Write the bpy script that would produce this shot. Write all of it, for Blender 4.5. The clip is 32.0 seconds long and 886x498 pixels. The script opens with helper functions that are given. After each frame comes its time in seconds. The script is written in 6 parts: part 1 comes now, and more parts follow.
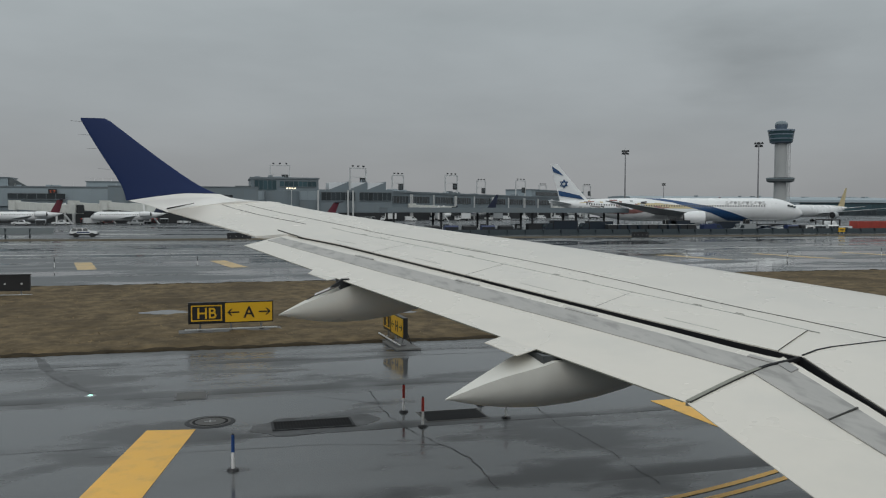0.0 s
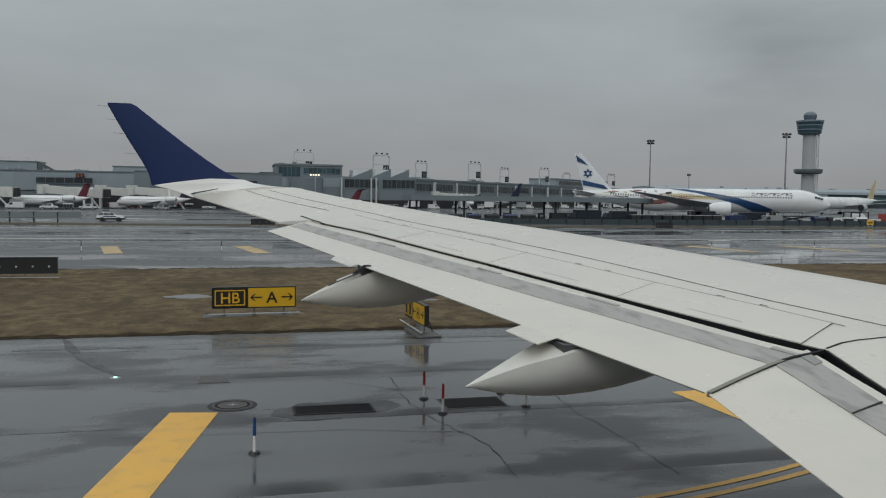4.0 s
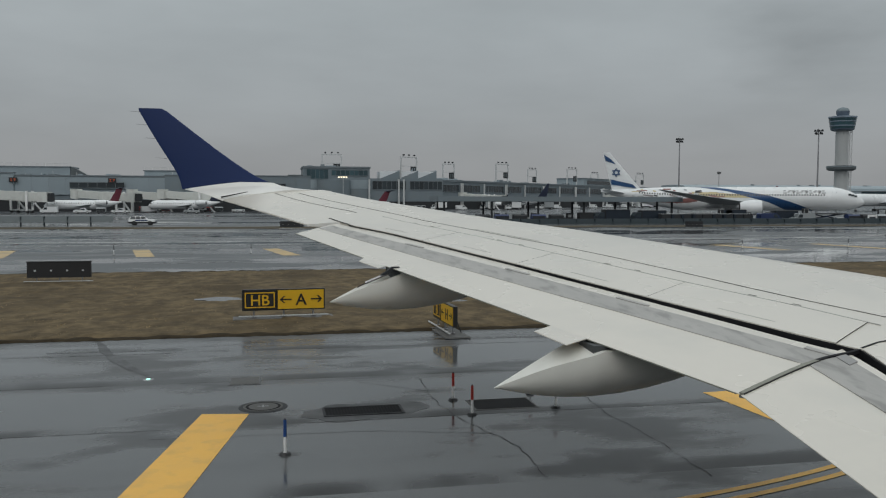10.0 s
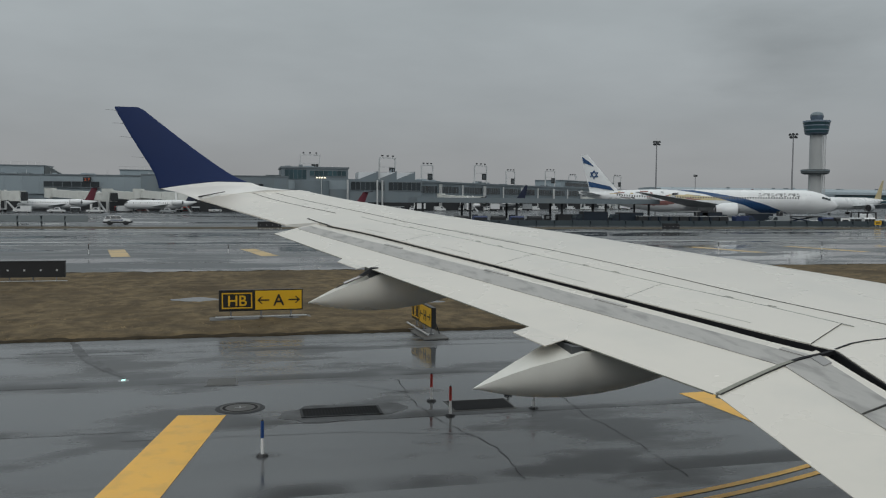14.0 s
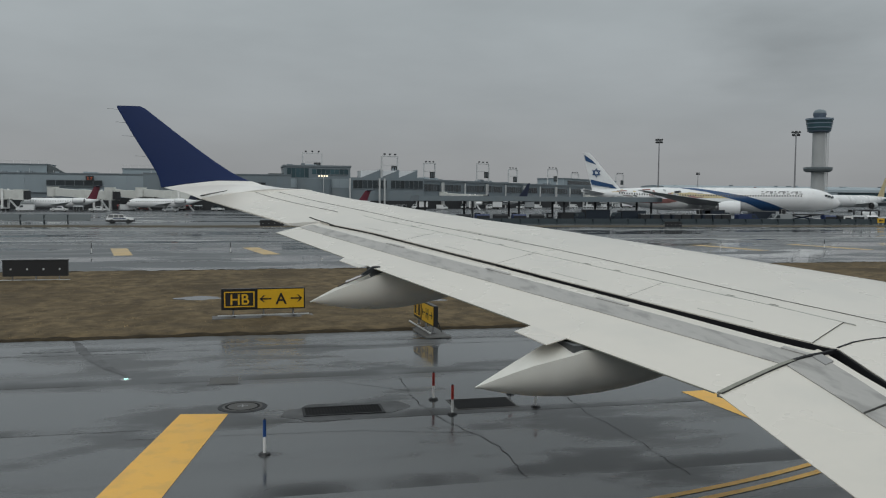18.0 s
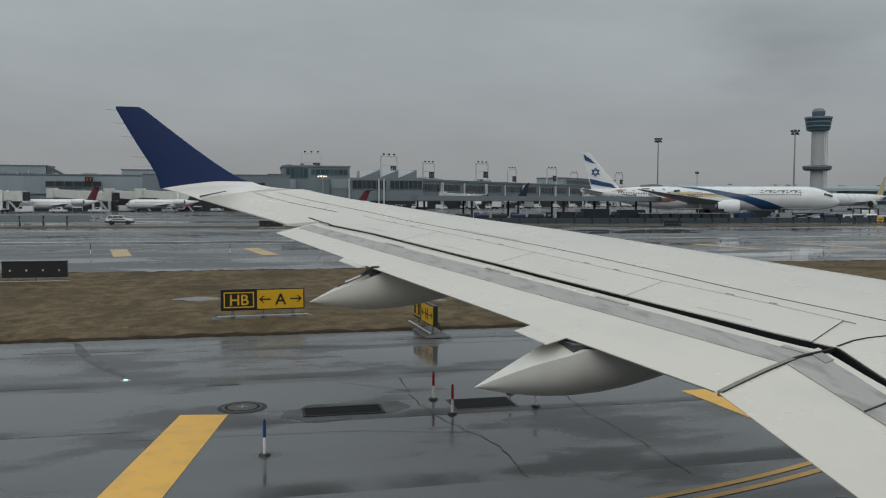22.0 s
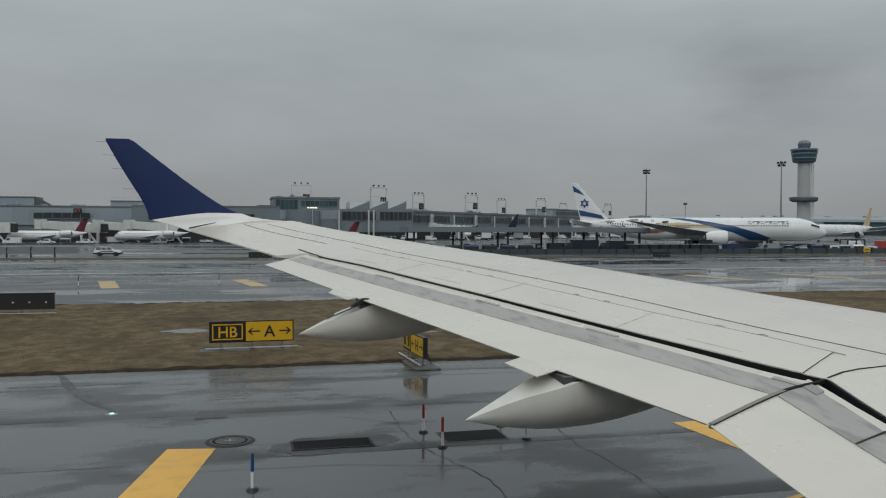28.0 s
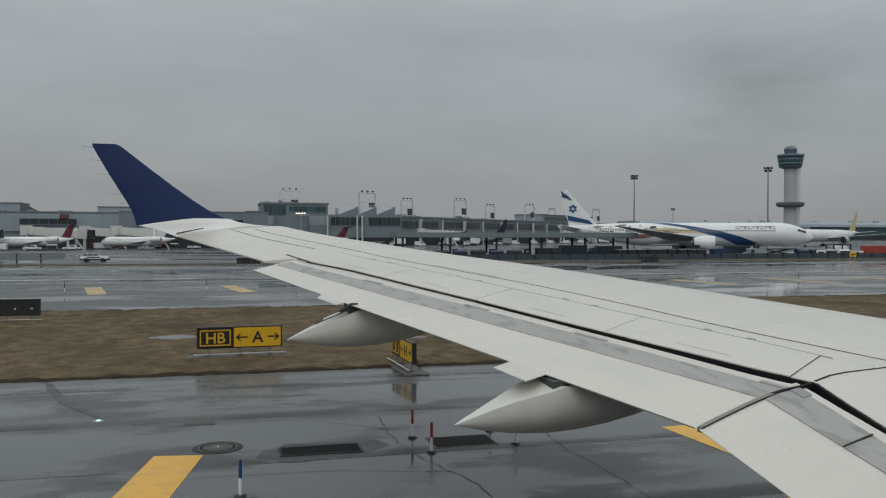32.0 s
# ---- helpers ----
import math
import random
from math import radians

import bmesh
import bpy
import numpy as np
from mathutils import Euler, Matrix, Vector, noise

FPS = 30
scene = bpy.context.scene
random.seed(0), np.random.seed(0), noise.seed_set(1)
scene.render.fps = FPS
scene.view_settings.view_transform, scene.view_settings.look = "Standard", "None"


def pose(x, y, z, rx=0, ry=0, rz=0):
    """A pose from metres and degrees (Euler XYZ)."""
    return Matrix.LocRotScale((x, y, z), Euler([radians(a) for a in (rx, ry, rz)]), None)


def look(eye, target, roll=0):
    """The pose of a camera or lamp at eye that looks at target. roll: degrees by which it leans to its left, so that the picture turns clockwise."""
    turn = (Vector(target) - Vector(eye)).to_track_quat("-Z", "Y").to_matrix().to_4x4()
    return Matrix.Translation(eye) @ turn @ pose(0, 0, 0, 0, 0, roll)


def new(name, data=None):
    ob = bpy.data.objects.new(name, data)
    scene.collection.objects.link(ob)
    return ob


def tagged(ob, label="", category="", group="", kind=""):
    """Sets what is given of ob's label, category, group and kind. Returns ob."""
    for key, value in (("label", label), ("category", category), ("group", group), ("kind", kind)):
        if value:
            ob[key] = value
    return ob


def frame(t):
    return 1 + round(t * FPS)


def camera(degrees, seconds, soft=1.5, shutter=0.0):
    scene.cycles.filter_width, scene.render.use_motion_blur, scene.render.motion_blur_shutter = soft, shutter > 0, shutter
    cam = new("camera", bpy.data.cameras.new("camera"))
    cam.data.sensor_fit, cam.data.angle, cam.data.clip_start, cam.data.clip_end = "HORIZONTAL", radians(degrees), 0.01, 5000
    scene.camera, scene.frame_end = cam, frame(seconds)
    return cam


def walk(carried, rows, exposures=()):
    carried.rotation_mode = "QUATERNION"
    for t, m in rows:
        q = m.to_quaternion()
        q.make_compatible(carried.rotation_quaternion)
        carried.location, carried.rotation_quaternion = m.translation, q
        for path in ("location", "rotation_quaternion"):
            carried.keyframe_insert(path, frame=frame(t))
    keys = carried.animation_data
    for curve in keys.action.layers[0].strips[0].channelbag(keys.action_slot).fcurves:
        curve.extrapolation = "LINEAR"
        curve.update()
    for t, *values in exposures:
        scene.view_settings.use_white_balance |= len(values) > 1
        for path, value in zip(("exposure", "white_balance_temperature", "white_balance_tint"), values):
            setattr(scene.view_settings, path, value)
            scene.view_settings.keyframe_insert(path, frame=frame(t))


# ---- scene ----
# ---- camera: a window seat behind the wing; X runs forward, Y outboard, Z up ----
PATH = [
    (0.0, -0.023, -0.004, 5.304, -15.158, -2.671, -0.132),
    (0.5, -0.013, 0.003, 5.300, -14.347, -2.719, -0.577),
    (1.0, -0.007, -0.001, 5.298, -14.096, -3.100, -0.748),
    (1.5, -0.011, 0.005, 5.297, -14.324, -3.519, -0.941),
    (2.0, -0.013, -0.005, 5.308, -14.491, -3.641, -0.726),
    (2.5, -0.013, 0.000, 5.293, -14.548, -3.599, -0.754),
    (4.5, -0.011, -0.006, 5.292, -12.998, -3.501, -0.792),
    (5.0, -0.021, -0.004, 5.307, -12.389, -3.616, -0.762),
    (5.5, -0.005, 0.003, 5.311, -11.965, -3.619, -0.457),
    (6.0, -0.013, 0.010, 5.291, -12.432, -3.563, -0.325),
    (6.5, -0.016, 0.007, 5.303, -12.979, -3.612, -0.324),
    (7.0, -0.013, -0.001, 5.302, -13.178, -3.592, -0.333),
    (7.5, -0.015, -0.007, 5.298, -12.815, -3.577, -0.344),
    (8.0, -0.017, 0.006, 5.297, -12.503, -3.569, -0.337),
    (8.5, 0.001, 0.003, 5.287, -12.115, -3.543, -0.269),
    (9.0, -0.007, 0.003, 5.300, -12.030, -3.607, -0.299),
    (9.5, -0.005, 0.015, 5.297, -11.989, -3.493, -0.232),
    (10.0, -0.014, -0.007, 5.296, -11.684, -3.443, -0.179),
    (10.5, -0.004, -0.007, 5.298, -11.328, -3.390, -0.233),
    (11.0, -0.016, 0.007, 5.290, -12.005, -3.461, -0.307),
    (11.5, -0.006, 0.002, 5.297, -11.757, -3.435, -0.298),
    (12.0, -0.010, -0.000, 5.299, -11.987, -3.479, -0.291),
    (12.2, 0.000, 0.000, 5.300, -12.300, -3.312, -0.306),
    (12.5, -0.024, -0.006, 5.299, -12.024, -3.390, -0.442),
    (13.0, -0.019, -0.011, 5.303, -12.147, -3.507, -0.440),
    (13.5, -0.012, 0.001, 5.301, -13.107, -3.461, -0.547),
    (14.0, -0.027, -0.003, 5.290, -13.163, -3.356, -0.486),
    (14.5, -0.027, -0.002, 5.299, -13.242, -3.394, -0.560),
    (16.5, -0.022, -0.004, 5.295, -12.968, -3.376, -0.498),
    (17.0, -0.021, 0.010, 5.301, -12.944, -3.496, -0.443),
    (17.5, -0.016, -0.009, 5.295, -13.004, -3.485, -0.503),
    (18.0, -0.017, -0.011, 5.302, -13.004, -3.478, -0.416),
    (18.5, 0.001, 0.006, 5.302, -13.134, -3.517, -0.424),
    (19.0, -0.014, -0.011, 5.306, -13.085, -3.428, -0.323),
    (19.5, -0.008, 0.003, 5.304, -13.099, -3.402, -0.265),
    (20.0, -0.021, -0.006, 5.306, -13.070, -3.471, -0.259),
    (20.5, -0.016, -0.003, 5.308, -13.061, -3.514, -0.335),
    (21.0, -0.012, -0.008, 5.303, -13.054, -3.492, -0.221),
    (21.5, -0.006, -0.003, 5.295, -13.165, -3.442, -0.204),
    (22.0, -0.011, 0.004, 5.299, -13.049, -3.486, -0.217),
    (22.5, -0.012, -0.003, 5.295, -13.063, -3.391, -0.092),
    (23.0, -0.008, -0.010, 5.301, -13.077, -3.403, -0.322),
    (23.5, -0.015, -0.009, 5.302, -13.110, -3.400, -0.137),
    (24.0, -0.019, -0.009, 5.301, -13.191, -3.272, -0.147),
    (24.5, -0.015, 0.003, 5.311, -13.136, -3.295, -0.106),
    (25.0, -0.002, 0.001, 5.301, -13.048, -3.246, -0.122),
    (25.5, -0.015, -0.009, 5.305, -12.978, -3.245, -0.162),
    (26.0, -0.018, -0.001, 5.305, -13.125, -3.311, -0.188),
    (26.5, -0.019, -0.003, 5.312, -13.945, -3.079, -0.036),
    (28.5, -0.008, 0.018, 5.307, -13.649, -1.024, -0.242),
    (29.0, -0.001, 0.019, 5.300, -13.324, -0.994, -0.080),
    (29.5, 0.005, 0.008, 5.298, -13.155, -1.088, -0.166),
    (30.0, 0.002, 0.022, 5.301, -14.331, -1.168, -0.111),
    (30.5, -0.003, 0.027, 5.297, -14.327, -1.037, 0.018),
    (31.0, 0.007, 0.020, 5.300, -14.378, -0.963, -0.043),
    (31.5, 0.010, 0.016, 5.299, -14.168, -1.009, -0.056),
    (32.0, -0.009, 0.024, 5.296, -14.536, -0.958, -0.094),
]
cam = camera(56.1, 32.0, soft=1.15)
walk(cam, [(t, pose(x, y, z, 90 + pitch, roll, yaw)) for t, x, y, z, yaw, pitch, roll in PATH],
     exposures=[(0.0, 0.0), (32.0, 0.0)])

# ---- overcast daylight ----
world = bpy.data.worlds.new("overcast_sky")
scene.world = world
world.use_nodes = True
wn, wl = world.node_tree.nodes, world.node_tree.links
wn.clear()
SUN_EL, SUN_ROT = radians(38), radians(200)


def wmath(op, a, b=None, clamp=False):
    n = wn.new("ShaderNodeMath")
    n.operation, n.use_clamp = op, clamp
    for i, s in enumerate((a, b)):
        if s is None:
            continue
        if isinstance(s, (int, float)):
            n.inputs[i].default_value = s
        else:
            wl.new(s, n.inputs[i])
    return n.outputs[0]


sky = wn.new("ShaderNodeTexSky")
sky.sky_type, sky.sun_disc, sky.sun_elevation, sky.sun_rotation = "NISHITA", False, SUN_EL, SUN_ROT
clear = wn.new("ShaderNodeBackground")
clear.inputs["Strength"].default_value = 0.06
wl.new(sky.outputs[0], clear.inputs["Color"])

coord = wn.new("ShaderNodeTexCoord")
sep = wn.new("ShaderNodeSeparateXYZ")
wl.new(coord.outputs["Generated"], sep.inputs[0])
up = wmath("MAXIMUM", sep.outputs["Z"], 0.0)
# cloud deck: brightness grows from the horizon to the zenith, tint from warm grey to cool grey
ramp = wn.new("ShaderNodeValToRGB")
wl.new(up, ramp.inputs[0])
els = ramp.color_ramp.elements
els[0].position, els[0].color = 0.0, (0.274, 0.283, 0.292, 1)
els[1].position, els[1].color = 1.0, (0.90, 0.965, 0.975, 1)
for p, c in ((0.05, (0.292, 0.303, 0.313, 1)), (0.11, (0.322, 0.345, 0.357, 1)), (0.22, (0.362, 0.398, 0.412, 1)), (0.5, (0.58, 0.63, 0.645, 1))):
    e = els.new(p)
    e.color = c
# soft clouds, stretched along the horizon
stretch = wn.new("ShaderNodeMapping")
stretch.inputs["Scale"].default_value = (2.4, 2.4, 8.0)
wl.new(coord.outputs["Generated"], stretch.inputs[0])
cl = wn.new("ShaderNodeTexNoise")
cl.inputs["Scale"].default_value, cl.inputs["Detail"].default_value, cl.inputs["Roughness"].default_value = 1.5, 6.0, 0.52
wl.new(stretch.outputs[0], cl.inputs["Vector"])
cloud = wmath("ADD", wmath("MULTIPLY", wmath("SUBTRACT", cl.outputs[0], 0.5), 0.40), 1.0)
# one darker ragged cloud low in the sky beyond the tower
gap = wn.new("ShaderNodeVectorMath")
gap.operation = "SUBTRACT"
wl.new(coord.outputs["Generated"], gap.inputs[0])
gap.inputs[1].default_value = (0.555, 0.815, 0.166)
squash = wn.new("ShaderNodeVectorMath")
squash.operation = "MULTIPLY"
wl.new(gap.outputs[0], squash.inputs[0])
squash.inputs[1].default_value = (9.0, 9.0, 17.0)
dist = wn.new("ShaderNodeVectorMath")
dist.operation = "LENGTH"
wl.new(squash.outputs[0], dist.inputs[0])
ragged = wmath("ADD", dist.outputs["Value"], wmath("MULTIPLY", wmath("SUBTRACT", cl.outputs[0], 0.5), 1.6))
dark = wmath("MULTIPLY", wmath("SUBTRACT", 1.0, ragged, True), 0.20)
total = wmath("SUBTRACT", cloud, dark)
tint = wn.new("ShaderNodeVectorMath")
tint.operation = "SCALE"
wl.new(ramp.outputs[0], tint.inputs[0])
wl.new(total, tint.inputs["Scale"])
deck = wn.new("ShaderNodeBackground")
wl.new(tint.outputs[0], deck.inputs["Color"])
deck.inputs["Strength"].default_value = 1.0
both = wn.new("ShaderNodeMixShader")
both.inputs[0].default_value = 0.96
wl.new(clear.outputs[0], both.inputs[1])
wl.new(deck.outputs[0], both.inputs[2])
wout = wn.new("ShaderNodeOutputWorld")
wl.new(both.outputs[0], wout.inputs[0])

sun_data = bpy.data.lights.new("sun", "SUN")
sun_data.energy, sun_data.angle, sun_data.color = 0.5, radians(40), (1.0, 0.97, 0.93)
sun = new("sun", sun_data)
sun.matrix_world = look((0, 0, 60), (60 * math.sin(SUN_ROT) * -1, 60 * math.cos(SUN_ROT) * -1, 60 - 60 * math.tan(SUN_EL)))

# ---- materials ----
def mat(name, color, rough=0.5, metal=0.0, vary=0.12, scale=1.5, fine=30.0, bump=0.0, rvary=0.1, stretch=(1, 1, 1), dirt=None, dirt_amount=0.4, dirt_scale=0.6, rand=0.0, coat=0.0, spec=0.5):
    """Painted, metal or mineral surface with variation at two scales."""
    m = bpy.data.materials.new(name)
    m.use_nodes = True
    nt = m.node_tree
    N, Lk = nt.nodes, nt.links
    b = N["Principled BSDF"]
    tc = N.new("ShaderNodeTexCoord")
    mp = N.new("ShaderNodeMapping")
    mp.inputs["Scale"].default_value = stretch
    Lk.new(tc.outputs["Object"], mp.inputs[0])

    def nz(s, d=4.0):
        n = N.new("ShaderNodeTexNoise")
        n.inputs["Scale"].default_value, n.inputs["Detail"].default_value = s, d
        Lk.new(mp.outputs[0], n.inputs["Vector"])
        return n.outputs[0]

    def mth(op, a, c=None, clamp=False):
        n = N.new("ShaderNodeMath")
        n.operation, n.use_clamp = op, clamp
        for i, s in enumerate((a, c)):
            if s is None:
                continue
            if isinstance(s, (int, float)):
                n.inputs[i].default_value = s
            else:
                Lk.new(s, n.inputs[i])
        return n.outputs[0]
    big, small = nz(scale), nz(fine, 3.0)
    k = mth("ADD", mth("MULTIPLY", mth("SUBTRACT", big, 0.5), 2 * vary), mth("ADD", mth("MULTIPLY", mth("SUBTRACT", small, 0.5), vary), 1.0))
    if rand:
        oi = N.new("ShaderNodeObjectInfo")
        k = mth("MULTIPLY", k, mth("ADD", mth("MULTIPLY", mth("SUBTRACT", oi.outputs["Random"], 0.5), 2 * rand), 1.0))
    sc = N.new("ShaderNodeVectorMath")
    sc.operation = "SCALE"
    sc.inputs[0].default_value = color
    Lk.new(k, sc.inputs["Scale"])
    col = sc.outputs[0]
    if dirt:
        mx = N.new("ShaderNodeMix")
        mx.data_type = "RGBA"
        st = mth("MULTIPLY", mth("MULTIPLY", mth("SUBTRACT", nz(dirt_scale, 6.0), 0.5), 6.0, True), dirt_amount)
        Lk.new(st, mx.inputs[0])
        Lk.new(col, mx.inputs[6])
        mx.inputs[7].default_value = (*dirt, 1)
        col = mx.outputs[2]
    Lk.new(col, b.inputs["Base Color"])
    Lk.new(mth("ADD", mth("MULTIPLY", mth("SUBTRACT", big, 0.5), 2 * rvary), rough, True), b.inputs["Roughness"])
    b.inputs["Metallic"].default_value = metal
    b.inputs["Coat Weight"].default_value = coat
    b.inputs["Specular IOR Level"].default_value = spec
    if bump:
        bp = N.new("ShaderNodeBump")
        bp.inputs["Strength"].default_value, bp.inputs["Distance"].default_value = bump, 0.02
        Lk.new(small, bp.inputs["Height"])
        Lk.new(bp.outputs[0], b.inputs["Normal"])
    return m


def wet_asphalt(name, dark, light, dull=0.40, film=0.04, size=1.0, edge=0.09, seams=0.0, mid=0.49, smear=1.0, gloss=0.5):
    """Wet tarmac: dull damp patches and mirror-like water films, drawn out along the taxiway."""
    m = bpy.data.materials.new(name)
    m.use_nodes = True
    N, Lk = m.node_tree.nodes, m.node_tree.links
    b = N["Principled BSDF"]
    tc = N.new("ShaderNodeTexCoord")

    def nz(scale, stretch, detail=5.0, rough=0.55):
        mp = N.new("ShaderNodeMapping")
        mp.inputs["Scale"].default_value = stretch
        Lk.new(tc.outputs["Object"], mp.inputs[0])
        n = N.new("ShaderNodeTexNoise")
        n.inputs["Scale"].default_value, n.inputs["Detail"].default_value, n.inputs["Roughness"].default_value = scale, detail, rough
        Lk.new(mp.outputs[0], n.inputs["Vector"])
        return n.outputs[0]

    def rng(src, a, c, lo, hi):
        n = N.new("ShaderNodeMapRange")
        n.interpolation_type = "SMOOTHSTEP"
        Lk.new(src, n.inputs[0])
        for i, v in enumerate((a, c, lo, hi)):
            n.inputs[1 + i].default_value = v
        return n.outputs[0]

    def mth(op, a, c):
        n = N.new("ShaderNodeMath")
        n.operation = op
        n.use_clamp = op != "MULTIPLY"
        for i, s in enumerate((a, c)):
            if isinstance(s, (int, float)):
                n.inputs[i].default_value = s
            else:
                Lk.new(s, n.inputs[i])
        return n.outputs[0]
    lanes = nz(1.0, (0.012 * size, 0.17 * size, 1), 4.0)
    pools = nz(1.0, (0.07 * size, 0.20 * size, 1), 6.0, 0.6)
    smears = nz(1.0, (0.20 * size, 0.42 * size, 1), 5.0, 0.55)
    spots = nz(0.5, (0.5, 1.0, 1), 5.0)
    grain = nz(60.0, (1, 1, 1), 2.0)
    wet = mth("MULTIPLY", rng(lanes, 0.36, 0.60, 0.35, 1.0), rng(pools, mid - edge, mid + edge, 0.1, 1.0))
    wet = mth("MULTIPLY", wet, rng(smears, 0.34, 0.52, smear, 1.0))
    if seams:
        # dark damp bands with a sharp edge at the paving lanes' seams, fading off across the lane
        sep = N.new("ShaderNodeSeparateXYZ")
        Lk.new(tc.outputs["Object"], sep.inputs[0])
        fr = N.new("ShaderNodeMath")
        fr.operation = "MODULO"
        Lk.new(sep.outputs["Y"], fr.inputs[0])
        fr.inputs[1].default_value = seams
        band = mth("MULTIPLY", rng(fr.outputs[0], 0.0, 1.3, 1.0, 0.0), rng(nz(1.0, (0.10, 0.05, 1), 4.0), 0.42, 0.60, 0.0, 1.0))
        wet = mth("MULTIPLY", wet, rng(band, 0.0, 1.0, 1.0, 0.15))
    mx = N.new("ShaderNodeMix")
    mx.data_type = "RGBA"
    Lk.new(mth("ADD", mth("MULTIPLY", rng(pools, mid - edge, mid + edge, 0.85, 0.0), rng(lanes, 0.3, 0.7, 0.5, 1.0)), mth("MULTIPLY", rng(spots, 0.45, 0.7, 0, 1), 0.35)), mx.inputs[0])
    mx.inputs[6].default_value, mx.inputs[7].default_value = (*dark, 1), (*light, 1)
    g = N.new("ShaderNodeVectorMath")
    g.operation = "SCALE"
    Lk.new(mx.outputs[2], g.inputs[0])
    tone = rng(grain, 0.3, 0.7, 0.75, 1.25)
    if seams:
        tone = mth("MULTIPLY", tone, rng(band, 0.0, 1.0, 1.0, 0.45))
    Lk.new(tone, g.inputs["Scale"])
    Lk.new(g.outputs[0], b.inputs["Base Color"])
    Lk.new(rng(wet, 0.15, 0.85, dull, film), b.inputs["Roughness"])
    Lk.new(rng(wet, 0.1, 0.8, gloss, 0.5), b.inputs["Specular IOR Level"])
    b.inputs["IOR"].default_value = 1.5
    bp = N.new("ShaderNodeBump")
    bp.inputs["Distance"].default_value = 0.01
    Lk.new(rng(wet, 0.2, 0.9, 0.15, 0.01), bp.inputs["Strength"])
    Lk.new(grain, bp.inputs["Height"])
    Lk.new(bp.outputs[0], b.inputs["Normal"])
    return m


M_TARMAC = wet_asphalt("wet_tarmac", (0.082, 0.086, 0.090), (0.084, 0.085, 0.086), 0.42, 0.03, edge=0.12, seams=4.9, mid=0.39, smear=0.20, gloss=0.22)
M_FARTAXI = wet_asphalt("wet_far_taxiway", (0.060, 0.065, 0.070), (0.062, 0.068, 0.073), 0.45, 0.06, 0.62, 0.05, 0.0, 0.45, 0.35, 0.4)
M_APRON = wet_asphalt("damp_apron", (0.041, 0.046, 0.051), (0.10, 0.109, 0.118), 0.55, 0.07, 0.42)
M_GRASS = mat("winter_grass", (0.112, 0.083, 0.047), 0.95, vary=1.0, scale=1.5, fine=4.5, bump=1.0, stretch=(0.8, 0.55, 1), dirt=(0.056, 0.041, 0.023), dirt_amount=0.8, dirt_scale=0.25, spec=0.2)
M_BLADE = mat("dry_grass_blades", (0.28, 0.20, 0.105), 0.9, vary=0.5, scale=0.3, fine=4.0, dirt=(0.065, 0.052, 0.028), dirt_amount=0.8, dirt_scale=0.25)
M_VERGE = mat("verge_grass", (0.075, 0.062, 0.042), 0.9, vary=0.6, scale=0.3, fine=3.0, stretch=(0.2, 1, 1), spec=0.2)
M_JOINT = mat("joint_filler", (0.032, 0.032, 0.034), 0.6, vary=0.4, scale=0.6, spec=0.2)
M_MUD = mat("wet_mud", (0.038, 0.029, 0.018), 0.95, vary=0.8, scale=2.5, fine=12, bump=1.0, spec=0.1)
M_WING = mat("wing_white_paint", (0.655, 0.610, 0.538), 0.27, vary=0.035, scale=0.5, fine=6, rvary=0.05, dirt=(0.50, 0.485, 0.44), dirt_amount=0.28, dirt_scale=0.8, coat=0.6)
M_WING.node_tree.nodes["Principled BSDF"].inputs["Coat Roughness"].default_value = 0.28
# lightened copy of the wing white: extra brightness painted into tip and end plate
M_TIPBRIGHT = mat("tip_white_paint", (0.72, 0.70, 0.665), 0.3, vary=0.03, scale=0.6, fine=6, coat=0.5)
M_WINGSIDE = mat("fairing_paint", (0.74, 0.725, 0.67), 0.30, vary=0.04, scale=0.8, fine=9, dirt=(0.42, 0.41, 0.38), dirt_amount=0.3, dirt_scale=0.7)
M_STRIP = mat("worn_grey_strip", (0.375, 0.362, 0.345), 0.5, metal=0.0, vary=0.22, scale=2.2, fine=11, stretch=(1, 0.35, 1), dirt=(0.15, 0.147, 0.14), dirt_amount=0.55, dirt_scale=5.5, rvary=0.15)
M_STRIPDARK = mat("scuffed_plate", (0.27, 0.265, 0.26), 0.5, vary=0.2, scale=3, fine=20)
# black of the rubber seals, also used for shade painted into the flap gap
M_SEALSHADE = mat("black_rubber_seal", (0.016, 0.016, 0.018), 0.7, vary=0.2, spec=0.12)
M_SEALGREY_SHADE = mat("grey_rubber_seal", (0.045, 0.045, 0.043), 0.7, vary=0.25, spec=0.2)
M_SEALWORN = mat("worn_seal", (0.25, 0.25, 0.215), 0.7, vary=0.35, scale=3, spec=0.2)
M_WATER = mat("puddle_water", (0.03, 0.03, 0.028), 0.03, vary=0.2, rvary=0.01)
# dark tone that puts shade into the flap cove and track openings
M_COVESHADE = mat("dark_cove_primer", (0.055, 0.06, 0.062), 0.55, vary=0.25, scale=2)
M_SEAM = mat("panel_seam", (0.052, 0.051, 0.048), 0.8, vary=0.2, spec=0.12)
M_FAINT = mat("faint_panel_line", (0.36, 0.36, 0.34), 0.6, vary=0.2)
M_NAVY = mat("navy_blue_paint", (0.008, 0.023, 0.092), 0.45, vary=0.08, scale=0.7, spec=0.2)
M_STEEL = mat("bare_steel", (0.35, 0.35, 0.36), 0.35, metal=0.9, vary=0.15)
